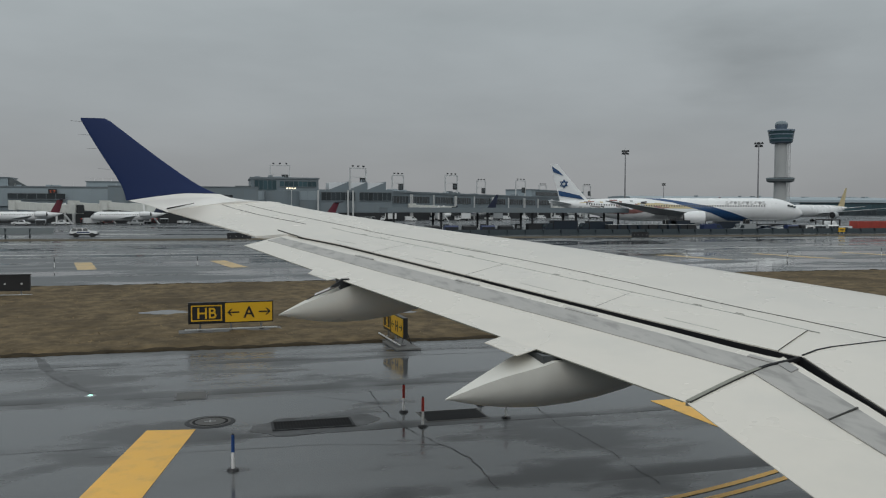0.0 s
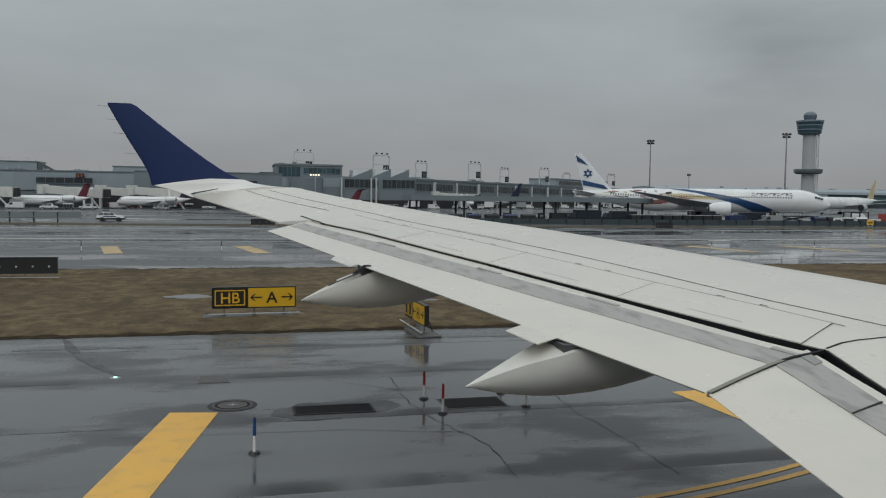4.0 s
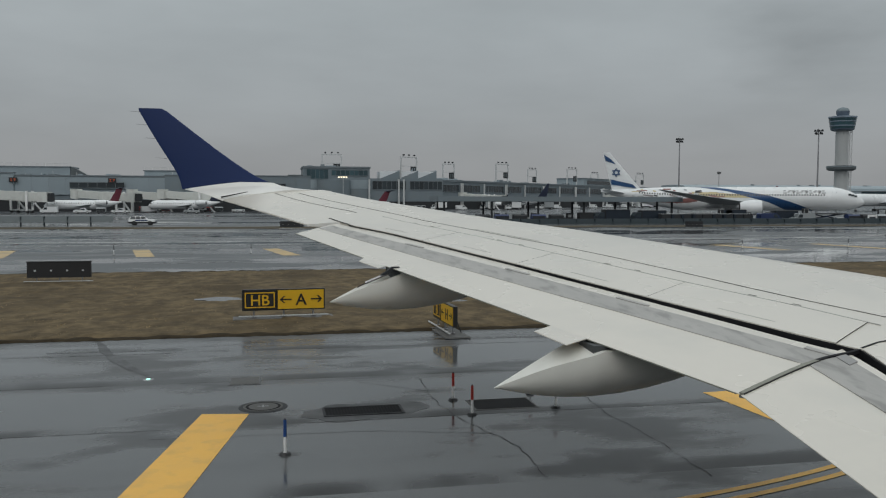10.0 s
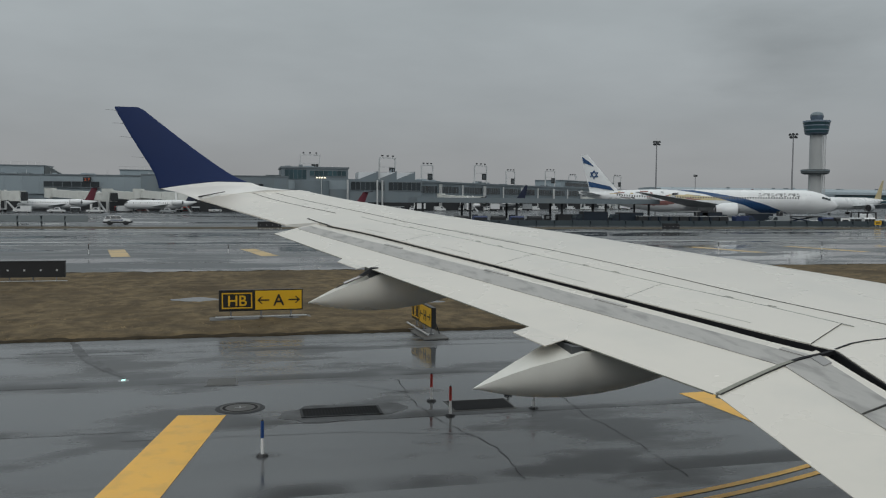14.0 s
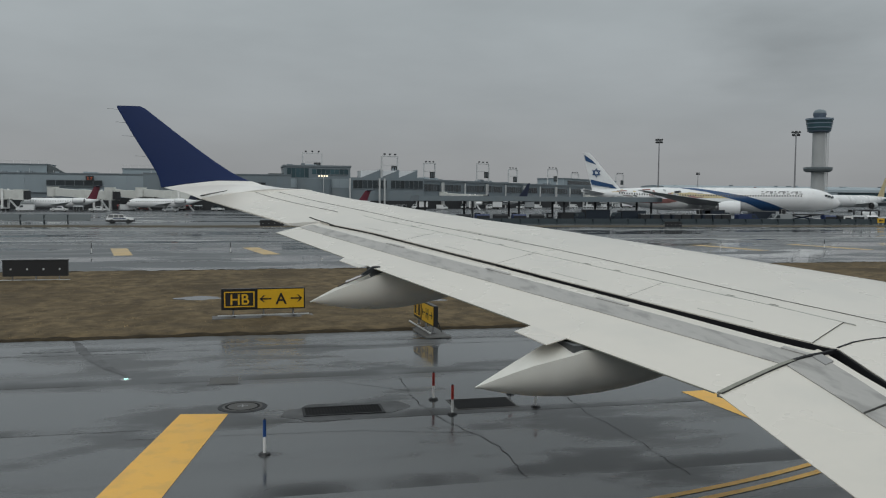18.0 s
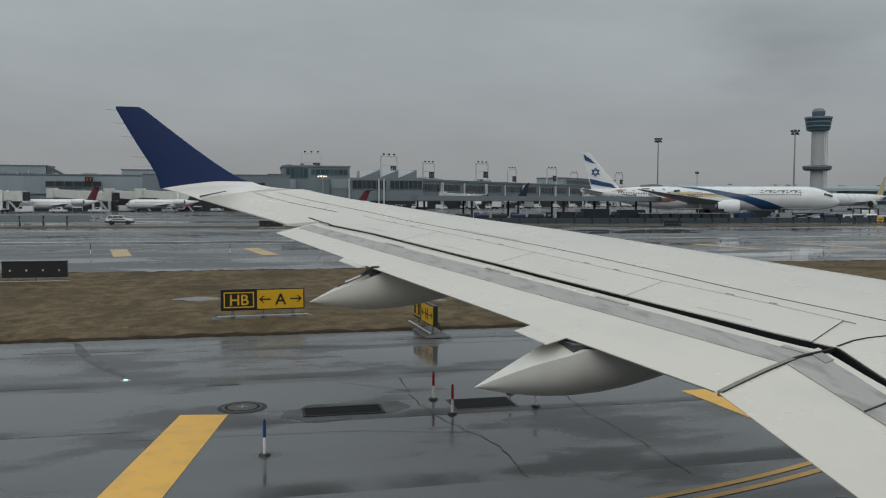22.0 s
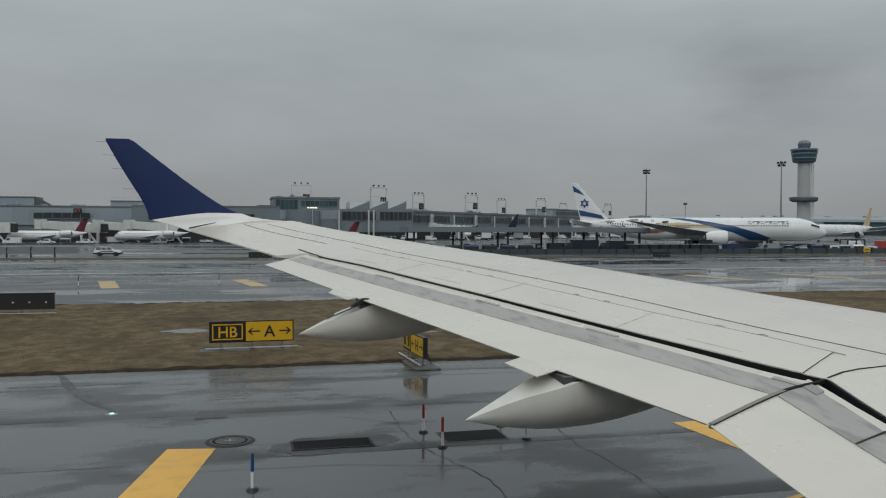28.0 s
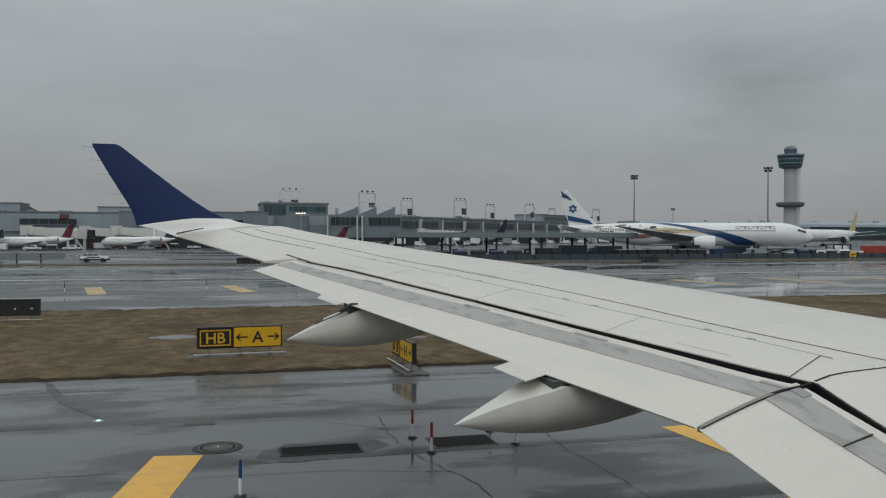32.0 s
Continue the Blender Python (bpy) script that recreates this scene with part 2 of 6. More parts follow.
M_YELLOW = mat("worn_yellow_marking", (0.80, 0.445, 0.075), 0.5, vary=0.08, scale=1.2, fine=25, dirt=(0.50, 0.30, 0.09), dirt_amount=0.35, dirt_scale=2.2, bump=0.2)
M_PALEYELLOW = mat("faded_yellow_marking", (0.50, 0.34, 0.13), 0.4, vary=0.2, scale=0.6, fine=8, dirt=(0.12, 0.11, 0.09), dirt_amount=0.5, dirt_scale=0.5)
M_WHITELINE = mat("faded_white_marking", (0.52, 0.52, 0.51), 0.4, vary=0.25, scale=0.2, fine=4, dirt=(0.1, 0.1, 0.1), dirt_amount=0.7, dirt_scale=0.15)
M_PATCH = mat("tar_patch", (0.022, 0.022, 0.024), 0.28, vary=0.3, scale=1.0, fine=12, bump=0.3)
M_TAR = mat("wet_tar", (0.046, 0.047, 0.049), 0.4, vary=0.25, scale=1.5, fine=14, rvary=0.3, spec=0.3)
M_LID = mat("dull_iron", (0.014, 0.014, 0.015), 0.75, vary=0.25, fine=18, spec=0.12)
M_CONCRETE = mat("pad_concrete", (0.085, 0.083, 0.079), 0.6, vary=0.15, scale=1.5, fine=20, bump=0.3)
M_BLACK = mat("black_paint", (0.016, 0.016, 0.018), 0.45, vary=0.2)
M_SIGNYEL = mat("sign_yellow", (0.72, 0.42, 0.02), 0.4, vary=0.06)
M_WHITE = mat("white_enamel", (0.82, 0.82, 0.81), 0.4, vary=0.06, scale=0.8, dirt=(0.4, 0.39, 0.37), dirt_amount=0.3)
M_BLUE = mat("marker_blue", (0.014, 0.062, 0.22), 0.4, vary=0.08)
M_RED = mat("marker_red", (0.42, 0.035, 0.025), 0.4, vary=0.1)
M_ORANGE = mat("sign_orange", (0.40, 0.075, 0.03), 0.45, vary=0.1)
M_PANEL = mat("grey_wall_panel", (0.168, 0.205, 0.228), 0.55, vary=0.10, scale=0.15, fine=2.5, dirt=(0.19, 0.2, 0.2), dirt_amount=0.4, dirt_scale=0.1, rand=0.05)
M_PANELDARK = mat("dark_wall_panel", (0.09, 0.105, 0.11), 0.55, vary=0.12, scale=0.15, fine=2.5, rand=0.06)
M_PANELLIGHT = mat("light_wall_panel", (0.262, 0.312, 0.342), 0.5, vary=0.08, scale=0.2, fine=3, rand=0.05)
M_CAB = mat("blue_grey_cab_cladding", (0.085, 0.115, 0.155), 0.45, vary=0.1, scale=0.2)
M_CABBAND = mat("cab_band_paint", (0.20, 0.25, 0.31), 0.45, vary=0.1, scale=0.2)
M_SKYLIGHT = mat("white_rooflight", (0.70, 0.72, 0.74), 0.45, vary=0.06, scale=0.3)
M_ROOF = mat("roof_edge_grey", (0.155, 0.182, 0.20), 0.6, vary=0.12, scale=0.2)
M_GLASS = mat("tinted_window", (0.028, 0.038, 0.044), 0.1, vary=0.3, scale=0.4, rvary=0.05, rand=0.35)
M_TEAL = mat("teal_curtain_glass", (0.035, 0.075, 0.09), 0.12, vary=0.25, scale=0.1, rvary=0.05, rand=0.3)
M_TOWER = mat("tower_concrete", (0.40, 0.41, 0.41), 0.7, vary=0.09, scale=0.12, fine=2.0, stretch=(1, 1, 0.4), dirt=(0.3, 0.3, 0.3), dirt_amount=0.3, dirt_scale=0.1)
M_BRIDGE = mat("bridge_cream", (0.60, 0.61, 0.58), 0.5, vary=0.1, scale=0.4, dirt=(0.3, 0.3, 0.28), dirt_amount=0.4, dirt_scale=0.4)
M_GALV = mat("galvanised_frame", (0.56, 0.57, 0.57), 0.45, metal=0.2, vary=0.1)
M_FENCE = mat("blast_fence_steel", (0.024, 0.034, 0.040), 0.65, metal=0.0, vary=0.15, scale=0.3, spec=0.25)
M_TYRE = mat("tyre_rubber", (0.018, 0.018, 0.018), 0.75, vary=0.2)
M_DGREY = mat("dark_grey_machine", (0.034, 0.036, 0.039), 0.6, vary=0.25, scale=1, spec=0.25)
M_JETWHITE = mat("jet_white_paint", (0.76, 0.77, 0.775), 0.28, vary=0.03, scale=0.2, fine=3, coat=0.3)
M_JETGREY = mat("jet_wing_grey", (0.40, 0.42, 0.43), 0.4, vary=0.06, scale=0.3)
M_TAILDARK = mat("dark_tail_paint", (0.014, 0.02, 0.045), 0.35, vary=0.1)
M_TAILRED = mat("red_tail_paint", (0.115, 0.012, 0.026), 0.35, vary=0.1)
M_LIVBLUE = mat("livery_blue", (0.014, 0.060, 0.160), 0.3, vary=0.06)
M_LIVYEL = mat("livery_yellow", (0.52, 0.43, 0.24), 0.35, vary=0.1)
M_LIVPINK = mat("livery_rust", (0.25, 0.115, 0.105), 0.4, vary=0.3, scale=0.8)
M_LIVGREY = mat("livery_grey", (0.30, 0.28, 0.28), 0.4, vary=0.3, scale=0.8)
M_CONTAINER = mat("container_red", (0.38, 0.06, 0.045), 0.5, vary=0.14, scale=0.5, dirt=(0.2, 0.04, 0.03), dirt_amount=0.4)
M_VEHWHITE = mat("vehicle_white", (0.70, 0.71, 0.71), 0.3, vary=0.05, coat=0.3)
M_VEHGREY = mat("vehicle_silver", (0.36, 0.38, 0.39), 0.3, metal=0.3, vary=0.06, coat=0.3)
M_VEHBLUE = mat("vehicle_navy", (0.02, 0.035, 0.10), 0.4, vary=0.12)
M_VEHDARK = mat("vehicle_dark_blue", (0.018, 0.026, 0.038), 0.5, vary=0.2, spec=0.3)
M_VEHRED = mat("vehicle_red", (0.36, 0.04, 0.035), 0.4, vary=0.1)


def glow(name, color, strength):
    m = bpy.data.materials.new(name)
    m.use_nodes = True
    b = m.node_tree.nodes["Principled BSDF"]
    b.inputs["Base Color"].default_value = (*color, 1)
    b.inputs["Emission Color"].default_value = (*color, 1)
    b.inputs["Emission Strength"].default_value = strength
    return m


M_INSET = glow("lit_green_lens", (0.45, 1.0, 0.78), 1.1)
M_LAMP = glow("lit_floodlight", (1.0, 0.86, 0.62), 1.6)

# ---- geometry helpers ----
class Geo:
    """Vertices and faces of one mesh."""

    def __init__(self):
        self.v, self.f = [], []

    def add(self, vs, fs):
        n = len(self.v)
        self.v += [tuple(p) for p in vs]
        self.f += [tuple(n + i for i in q) for q in fs]
        return self

    def box(self, x0, y0, z0, x1, y1, z1, top=None):
        """A box; top: the share of its length and width that the upper face keeps."""
        tx, ty = (top if top else (1, 1))
        cx, cy, hx, hy = (x0 + x1) / 2, (y0 + y1) / 2, (x1 - x0) / 2 * tx, (y1 - y0) / 2 * ty
        vs = [(x0, y0, z0), (x1, y0, z0), (x1, y1, z0), (x0, y1, z0),
              (cx - hx, cy - hy, z1), (cx + hx, cy - hy, z1), (cx + hx, cy + hy, z1), (cx - hx, cy + hy, z1)]
        return self.add(vs, [(3, 2, 1, 0), (4, 5, 6, 7), (0, 1, 5, 4), (1, 2, 6, 5), (2, 3, 7, 6), (3, 0, 4, 7)])

    def loft(self, rings, closed=True, caps=True):
        n, base = len(rings[0]), len(self.v)
        for r in rings:
            self.v += [tuple(p) for p in r]
        m = n if closed else n - 1
        for i in range(len(rings) - 1):
            for j in range(m):
                a, b = base + i * n + j, base + i * n + (j + 1) % n
                self.f.append((a, b, b + n, a + n))
        if caps and closed:
            self.f.append(tuple(base + j for j in reversed(range(n))))
            self.f.append(tuple(base + (len(rings) - 1) * n + j for j in range(n)))
        return self

    def tube(self, p0, p1, r0, r1=None, n=10):
        r1 = r0 if r1 is None else r1
        p0, p1 = Vector(p0), Vector(p1)
        q = (p1 - p0).to_track_quat("Z", "Y")
        ring = [q @ Vector((math.cos(2 * math.pi * k / n), math.sin(2 * math.pi * k / n), 0)) for k in range(n)]
        return self.loft([[p0 + r0 * c for c in ring], [p1 + r1 * c for c in ring]])

    def prism(self, poly, axis, a, b):
        """A polygon pushed from a to b along an axis: poly is in the two other axes, in order."""
        def at(p, k):
            return (k, p[0], p[1]) if axis == "x" else (p[0], k, p[1]) if axis == "y" else (p[0], p[1], k)
        return self.loft([[at(p, a) for p in poly], [at(p, b) for p in poly]])

    def wheel(self, x, y, z, r, w, n=14):
        return self.tube((x, y - w / 2, z), (x, y + w / 2, z), r, r, n)


def mesh_of(name, geo, material, smooth=0):
    me = bpy.data.meshes.new(name)
    me.from_pydata(geo.v, [], geo.f)
    bm = bmesh.new()
    bm.from_mesh(me)
    bmesh.ops.recalc_face_normals(bm, faces=bm.faces)
    bm.to_mesh(me)
    bm.free()
    if smooth:
        me.polygons.foreach_set("use_smooth", [True] * len(me.polygons))
        me.set_sharp_from_angle(angle=radians(smooth))
    me.materials.append(material)
    return me


def part(name, geo, material, parent, label="", smooth=0):
    """One mesh object under a thing or a part."""
    ob = new(name, mesh_of(name, geo, material, smooth))
    ob.parent = parent
    return tagged(ob, label)


def again(ob, parent, m):
    """Another piece like ob, on the same mesh."""
    o = new(ob.name.split(".")[0], ob.data)
    o.parent, o.matrix_basis = parent, m
    return o


def thing(name, label, category, x=0, y=0, z=0, rz=0, group="", kind=""):
    ob = new(name)
    ob.matrix_basis = pose(x, y, z, 0, 0, rz)
    return tagged(ob, label, category, group, kind)


def solid(name, geo, material, label, category, kind="", group="", smooth=0):
    return tagged(new(name, mesh_of(name, geo, material, smooth)), label, category, group, kind)

# ---- ground ----
HOLLOWS = ((-2.6, 44.6, 1.5, 1.1), (9.0, 42.0, 1.1, 0.7))


def hollow(x, y):
    """Depth of the shallow dips in the grass where rain gathers."""
    return sum(0.10 * math.exp(-((x - a) / c) ** 2 - ((y - b) / d) ** 2) for a, b, c, d in HOLLOWS)


def rough_edge_strip(x0, x1, ya, yb, z, step, wob, seed, cuts=6):
    """A flat strip along X with ragged long edges."""
    rnd = random.Random(seed)
    g = Geo()
    n = int((x1 - x0) / step)
    rings = []
    a = b = 0.0
    for i in range(n + 1):
        a = a * 0.75 + rnd.uniform(-wob, wob)
        b = b * 0.75 + rnd.uniform(-wob, wob)
        x = x0 + (x1 - x0) * i / n
        ys = [ya + a + (yb + b - ya - a) * k / cuts for k in range(cuts + 1)]
        zs = [0.004] + [z + 0.05 * noise.noise((x * 0.3, y * 0.3, 3)) + 0.05 * noise.noise((x * 1.1, y * 1.6, 7)) + 0.035 * noise.noise((x * 2.3, y * 2.9, 5)) for y in ys[1:-1]] + [0.004]
        rings.append([(x, y, q - hollow(x, y)) for y, q in zip(ys, zs)])
    return g.loft(rings, closed=False, caps=False)


g = Geo().add([(-4000, -2500, 0), (4000, -2500, 0), (4000, 4000, 0), (-4000, 4000, 0)], [(0, 1, 2, 3)])
apron = solid("apron", Geo().add([(-1500, 61.2, 0.003), (2000, 61.2, 0.003), (2000, 1400, 0.003), (-1500, 1400, 0.003)], [(0, 1, 2, 3)]), M_APRON, "damp dark grey apron and far taxiway with wet streaks", "tarmac", "structure")
ground = solid("ground", g, M_TARMAC, "rain-soaked dark grey airport tarmac with water films", "tarmac", "structure")

grass = solid("grass_strip", rough_edge_strip(-34, 84, 32.8, 61.5, 0.10, 0.3, 0.10, 4, 84), M_GRASS, "brown winter grass strip between two wet taxiways", "grass", "structure", smooth=60)
solid("far_taxiway", Geo().add([(-900, 61.3, 0.0055), (1200, 61.3, 0.0055), (1200, 151, 0.0055), (-900, 151, 0.0055)], [(0, 1, 2, 3)]), M_FARTAXI, "wet far taxiway with bright pools of rain water", "tarmac", "structure")
solid("grass_verge", rough_edge_strip(-220, 320, 150, 159, 0.10, 2.0, 0.5, 5), M_VERGE, "thin brown grass verge before the apron fence", "grass", "structure", smooth=60)


def grass_blades(name, x0, x1, ya, yb, count, seed, tall):
    rnd = random.Random(seed)
    g = Geo()
    vs, fs = [], []
    for i in range(count):
        x, y = rnd.uniform(x0, x1), rnd.uniform(ya, yb)
        if noise.noise((x * 0.25, y * 0.5, 9)) < -0.25 or hollow(x, y) > 0.03:
            continue
        z = 0.06 + 0.05 * noise.noise((x * 0.3, y * 0.3, 3))
        for k in range(3):
            a, h, w = rnd.uniform(0, 6.28), tall * rnd.uniform(0.5, 1.4), rnd.uniform(0.012, 0.03)
            dx, dy = math.cos(a), math.sin(a)
            ox, oy = rnd.uniform(-0.08, 0.08), rnd.uniform(-0.08, 0.08)
            n = len(vs)
            vs += [(x + ox - dy * w, y + oy + dx * w, z - 0.03), (x + ox + dy * w, y + oy - dx * w, z - 0.03), (x + ox + dx * h * 0.9, y + oy + dy * h * 0.9, z + h * 0.6)]
            fs.append((n, n + 1, n + 2))
    g.v, g.f = vs, fs
    me = bpy.data.meshes.new(name)
    me.from_pydata(vs, [], fs)
    me.materials.append(M_BLADE)
    return tagged(new(name, me), "short dry brown grass blades on the strip", "grass", "", "stuff")


grass_blades("grass_tuft", -22, 62, 33.2, 61.4, 50000, 21, 0.05)
grass_blades("grass_clump", -22, 62, 33.3, 61.4, 9000, 22, 0.11)

# shallow puddle and bare mud in the grass
def blob(cx, cy, rx, ry, z, seed, n=40):
    rnd = random.Random(seed)
    ph = [rnd.uniform(0, 6.28) for _ in range(4)]
    pts = []
    for k in range(n):
        t = 2 * math.pi * k / n
        r = 1 + 0.18 * math.sin(2 * t + ph[0]) + 0.12 * math.sin(3 * t + ph[1]) + 0.08 * math.sin(5 * t + ph[2]) + 0.05 * math.sin(9 * t + ph[3])
        pts.append((cx + rx * r * math.cos(t), cy + ry * r * math.sin(t), z))
    return Geo().add(pts, [tuple(range(n))])


solid("grass_edge", rough_edge_strip(-34, 84, 32.5, 33.15, 0.06, 0.15, 0.07, 14, 5), M_MUD, "dark wet muddy edge of the grass strip", "mud", "structure", smooth=60)
solid("grass_edge", rough_edge_strip(-34, 84, 61.0, 61.75, 0.09, 0.2, 0.08, 15, 5), M_MUD, "dark wet muddy edge of the grass strip", "mud", "structure", smooth=60)
for px, py, rx, ry in ((-2.6, 44.6, 1.3, 0.9), (9.0, 42.0, 1.0, 0.6)):
    solid("puddle", blob(px, py, rx, ry, 0.046, 33), M_WATER, "shallow rain puddle lying in the brown grass", "puddle", "structure", "puddles")
# darker drying patches and tar repairs on the near taxiway: (x, y, half length, half width)
for i, (px, py, rx, ry) in enumerate([(7.5, 30.6, 2.4, 0.25), (-5.5, 30.2, 1.8, 0.2)]):
    solid("damp_patch", blob(px, py, rx, ry, 0.004 + 0.0004 * i, 50 + i), M_PATCH, "dark damp patch drying on the wet taxiway", "damp patch", "structure", "damp patches on the taxiway")
for i, (px, py, rx, ry) in enumerate([(-6, 71, 4, 0.8), (-20, 99, 9, 1.2), (58, 96, 12, 1.4)]):
    solid("damp_patch", blob(px, py, rx, ry, 0.010 + 0.0004 * i, 70 + i), M_PATCH, "dark damp patch drying on the far taxiway", "damp patch", "structure", "damp patches on the taxiway")


def crack(points, width, seed, jit=0.012, ragged=1.0):
    """A meandering strip along a line of points."""
    rnd = random.Random(seed)
    left, right = [], []
    ox = oy = gone = 0.0
    total = sum(math.hypot(b[0] - a[0], b[1] - a[1]) for a, b in zip(points, points[1:]))
    for (xa, ya), (xb, yb) in zip(points, points[1:]):
        L = math.hypot(xb - xa, yb - ya)
        n = max(2, int(L / 0.25))
        start, gone = gone, gone + L
        for k in range(n):
            t = k / n
            ox, oy = ox * 0.86 + rnd.uniform(-jit, jit) * 1.6, oy * 0.86 + rnd.uniform(-jit, jit)
            x, y = xa + (xb - xa) * t + ox, ya + (yb - ya) * t + oy
            w = width * (1 + ragged * rnd.uniform(-0.4, 0.3) + (0.5 * noise.noise((x * 0.9, y * 0.9, seed)) if width > 0.3 else 0)) / 2
            if width > 0.3:
                w *= math.sin(math.pi * min(0.97, max(0.03, (start + L * t) / total))) ** 0.45
            nx, ny = -(yb - ya) / L, (xb - xa) / L
            left.append((x + nx * w, y + ny * w, 0.007))
            right.append((x - nx * w, y - ny * w, 0.007))
    return Geo().loft([[a, b] for a, b in zip(left, right)], closed=False, caps=False)


for pts, w, jit in (([(-30, 29.4), (-3.2, 29.4)], 0.028, 0.012), ([(1.5, 29.4), (28, 29.4)], 0.028, 0.012), ([(-30, 24.5), (-4.4, 24.5)], 0.035, 0.015), ([(-2.6, 24.5), (3.0, 24.5)], 0.025, 0.012), ([(4.5, 24.5), (30, 24.5)], 0.03, 0.012),
                    ([(-30, 19.6), (-2.2, 19.6)], 0.022, 0.012), ([(0.8, 19.6), (30, 19.6)], 0.022, 0.015), ([(4.2, 23.9), (4.2, 22.3), (4.1, 20.7), (4.5, 19.2), (4.85, 17.9), (5.15, 16.8), (5.1, 14.5)], 0.02, 0.03),
                    ([(8.2, 20.9), (8.1, 18.8), (8.15, 17.3), (8.35, 16.4), (8.2, 14.0)], 0.018, 0.03), ([(4.2, 22.2), (2.1, 24.1)], 0.02, 0.03), ([(4.85, 17.9), (2.4, 18.6), (-3.0, 18.9)], 0.016, 0.02)):
    solid("tarmac_joint", crack(pts, w, 5, jit), M_JOINT, "dark sealed joint line across the wet tarmac", "tarmac joint", "structure", "sealed joints")

# broad smeared tar band that snakes across the taxiway, and a square drain beside it
for pts, w in (([(-6.3, 32.3), (-5.6, 30.2), (-5.0, 28.4), (-4.1, 26.6), (-3.4, 25.4)], 0.36),):
    solid("tar_band", crack(pts, w, 8, 0.02, 0.2), M_TAR, "smeared dark tar repair band on the wet taxiway", "tar band", "structure", "tar repair bands")
drain = thing("drain_cover", "square grey drain cover set in the wet tarmac", "drain cover", -0.8, 24.5, 0)
part("frame", Geo().box(-0.46, -0.50, 0, 0.46, 0.50, 0.012, (0.97, 0.97)), M_PATCH, drain)
part("lid", Geo().box(-0.40, -0.44, 0.0125, 0.40, 0.44, 0.020, (0.97, 0.97)), M_CONCRETE, drain, "pale concrete lid")

# slotted surface drain in its dark wet halo
solid("damp_patch", blob(2.2, 20.5, 1.45, 0.85, 0.0046, 91), M_TAR, "dark wet halo round a slotted drain", "damp patch", "structure", "damp patches on the taxiway")
grate = thing("drain_grate", "black slotted iron drain grate in the wet tarmac", "drain grate", 2.2, 20.5, 0)
part("frame", Geo().box(-1.0, -0.43, 0, 1.0, -0.37, 0.022).box(-1.0, 0.37, 0, 1.0, 0.43, 0.022).box(-1.0, -0.369, 0, -0.94, 0.369, 0.022).box(0.94, -0.369, 0, 1.0, 0.369, 0.022), M_DGREY, grate)
part("well", Geo().box(-0.938, -0.368, 0.002, 0.938, 0.368, 0.010), M_SEALSHADE, grate, "black drain well")
for k in range(24):
    part("grate_bar", Geo().box(-0.925 + k * 0.078, -0.367, 0.0105, -0.885 + k * 0.078, 0.367, 0.021), M_LID, grate)
inset = thing("inset_light", "small lit taxiway light set flush in tarmac", "light", -3.57, 25.26, 0)
part("housing", Geo().tube((0, 0, 0), (0, 0, 0.012), 0.16, 0.14, 16), M_STEEL, inset)
part("lens", Geo().tube((0, 0, 0.0125), (0, 0, 0.03), 0.07, 0.05, 12), M_INSET, inset, "lit pale green lens")

# ---- painted markings ----
def bar_marking(x0, y0, x1, y1, w, z, material, label, group, ):
    d = Vector((x1 - x0, y1 - y0, 0)).normalized()
    n = Vector((-d.y, d.x, 0)) * w / 2
    a, b = Vector((x0, y0, z)), Vector((x1, y1, z))
    return solid("painted_marking", Geo().add([a - n, b - n, b + n, a + n], [(0, 1, 2, 3)]), material, label, "road marking", "structure", group)


bar_marking(12.1, 20.7, 12.6, 13.4, 1.05, 0.008, M_YELLOW, "wide worn yellow shoulder bar on wet tarmac", "yellow shoulder bars")
bar_marking(-1.15, 20.8, -2.35, 14.0, 1.15, 0.008, M_YELLOW, "wide worn yellow shoulder bar on wet tarmac", "yellow shoulder bars")


def curved_line(offset, material, label):
    """A thin line that follows the taxiway edge, then turns off towards the far side."""
    pts = [(-60 + 2 * k, 12.4 + offset) for k in range(31)]
    R = 26.0 - offset
    pts += [(2.0 + R * math.sin(a), 38.4 - R * math.cos(a)) for a in np.linspace(0.03, 0.62, 26)]
    rings = []
    for k, (x, y) in enumerate(pts):
        xa, ya = pts[max(0, k - 1)]
        xb, yb = pts[min(len(pts) - 1, k + 1)]
        d = math.hypot(xb - xa, yb - ya)
        nx, ny = -(yb - ya) / d * 0.075, (xb - xa) / d * 0.075
        rings.append([(x + nx, y + ny, 0.010), (x - nx, y - ny, 0.010)])
    solid("painted_marking", Geo().loft(rings, closed=False, caps=False), material, label, "road marking", "structure", "taxiway edge lines")


for off in (0.0, 0.36):
    curved_line(off, M_YELLOW, "thin curving yellow edge line, one of a pair")
for bx in (-37, -25, -12.4, 0.6, 26, 39, 52, 65, 78):
    bar_marking(bx + 1.3, 78.5, bx - 0.7, 89.5, 1.6, 0.014, M_PALEYELLOW, "faded yellow shoulder bar on the far taxiway", "far yellow shoulder bars")
for yy, ww in ((98.0, 0.3), (104.5, 0.9), (112.5, 0.4), (137.0, 1.0), (141.0, 0.5)):
    bar_marking(-200, yy, 300, yy, ww, 0.012, M_WHITELINE, "long faded white line along the far taxiway", "far taxiway lines")

# ---- the airliner that carries the camera: wing seen from the cabin ----
def lerp_table(table):
    ys, vs = [p[0] for p in table], [p[1] for p in table]
    return lambda y: float(np.interp(y, ys, vs))


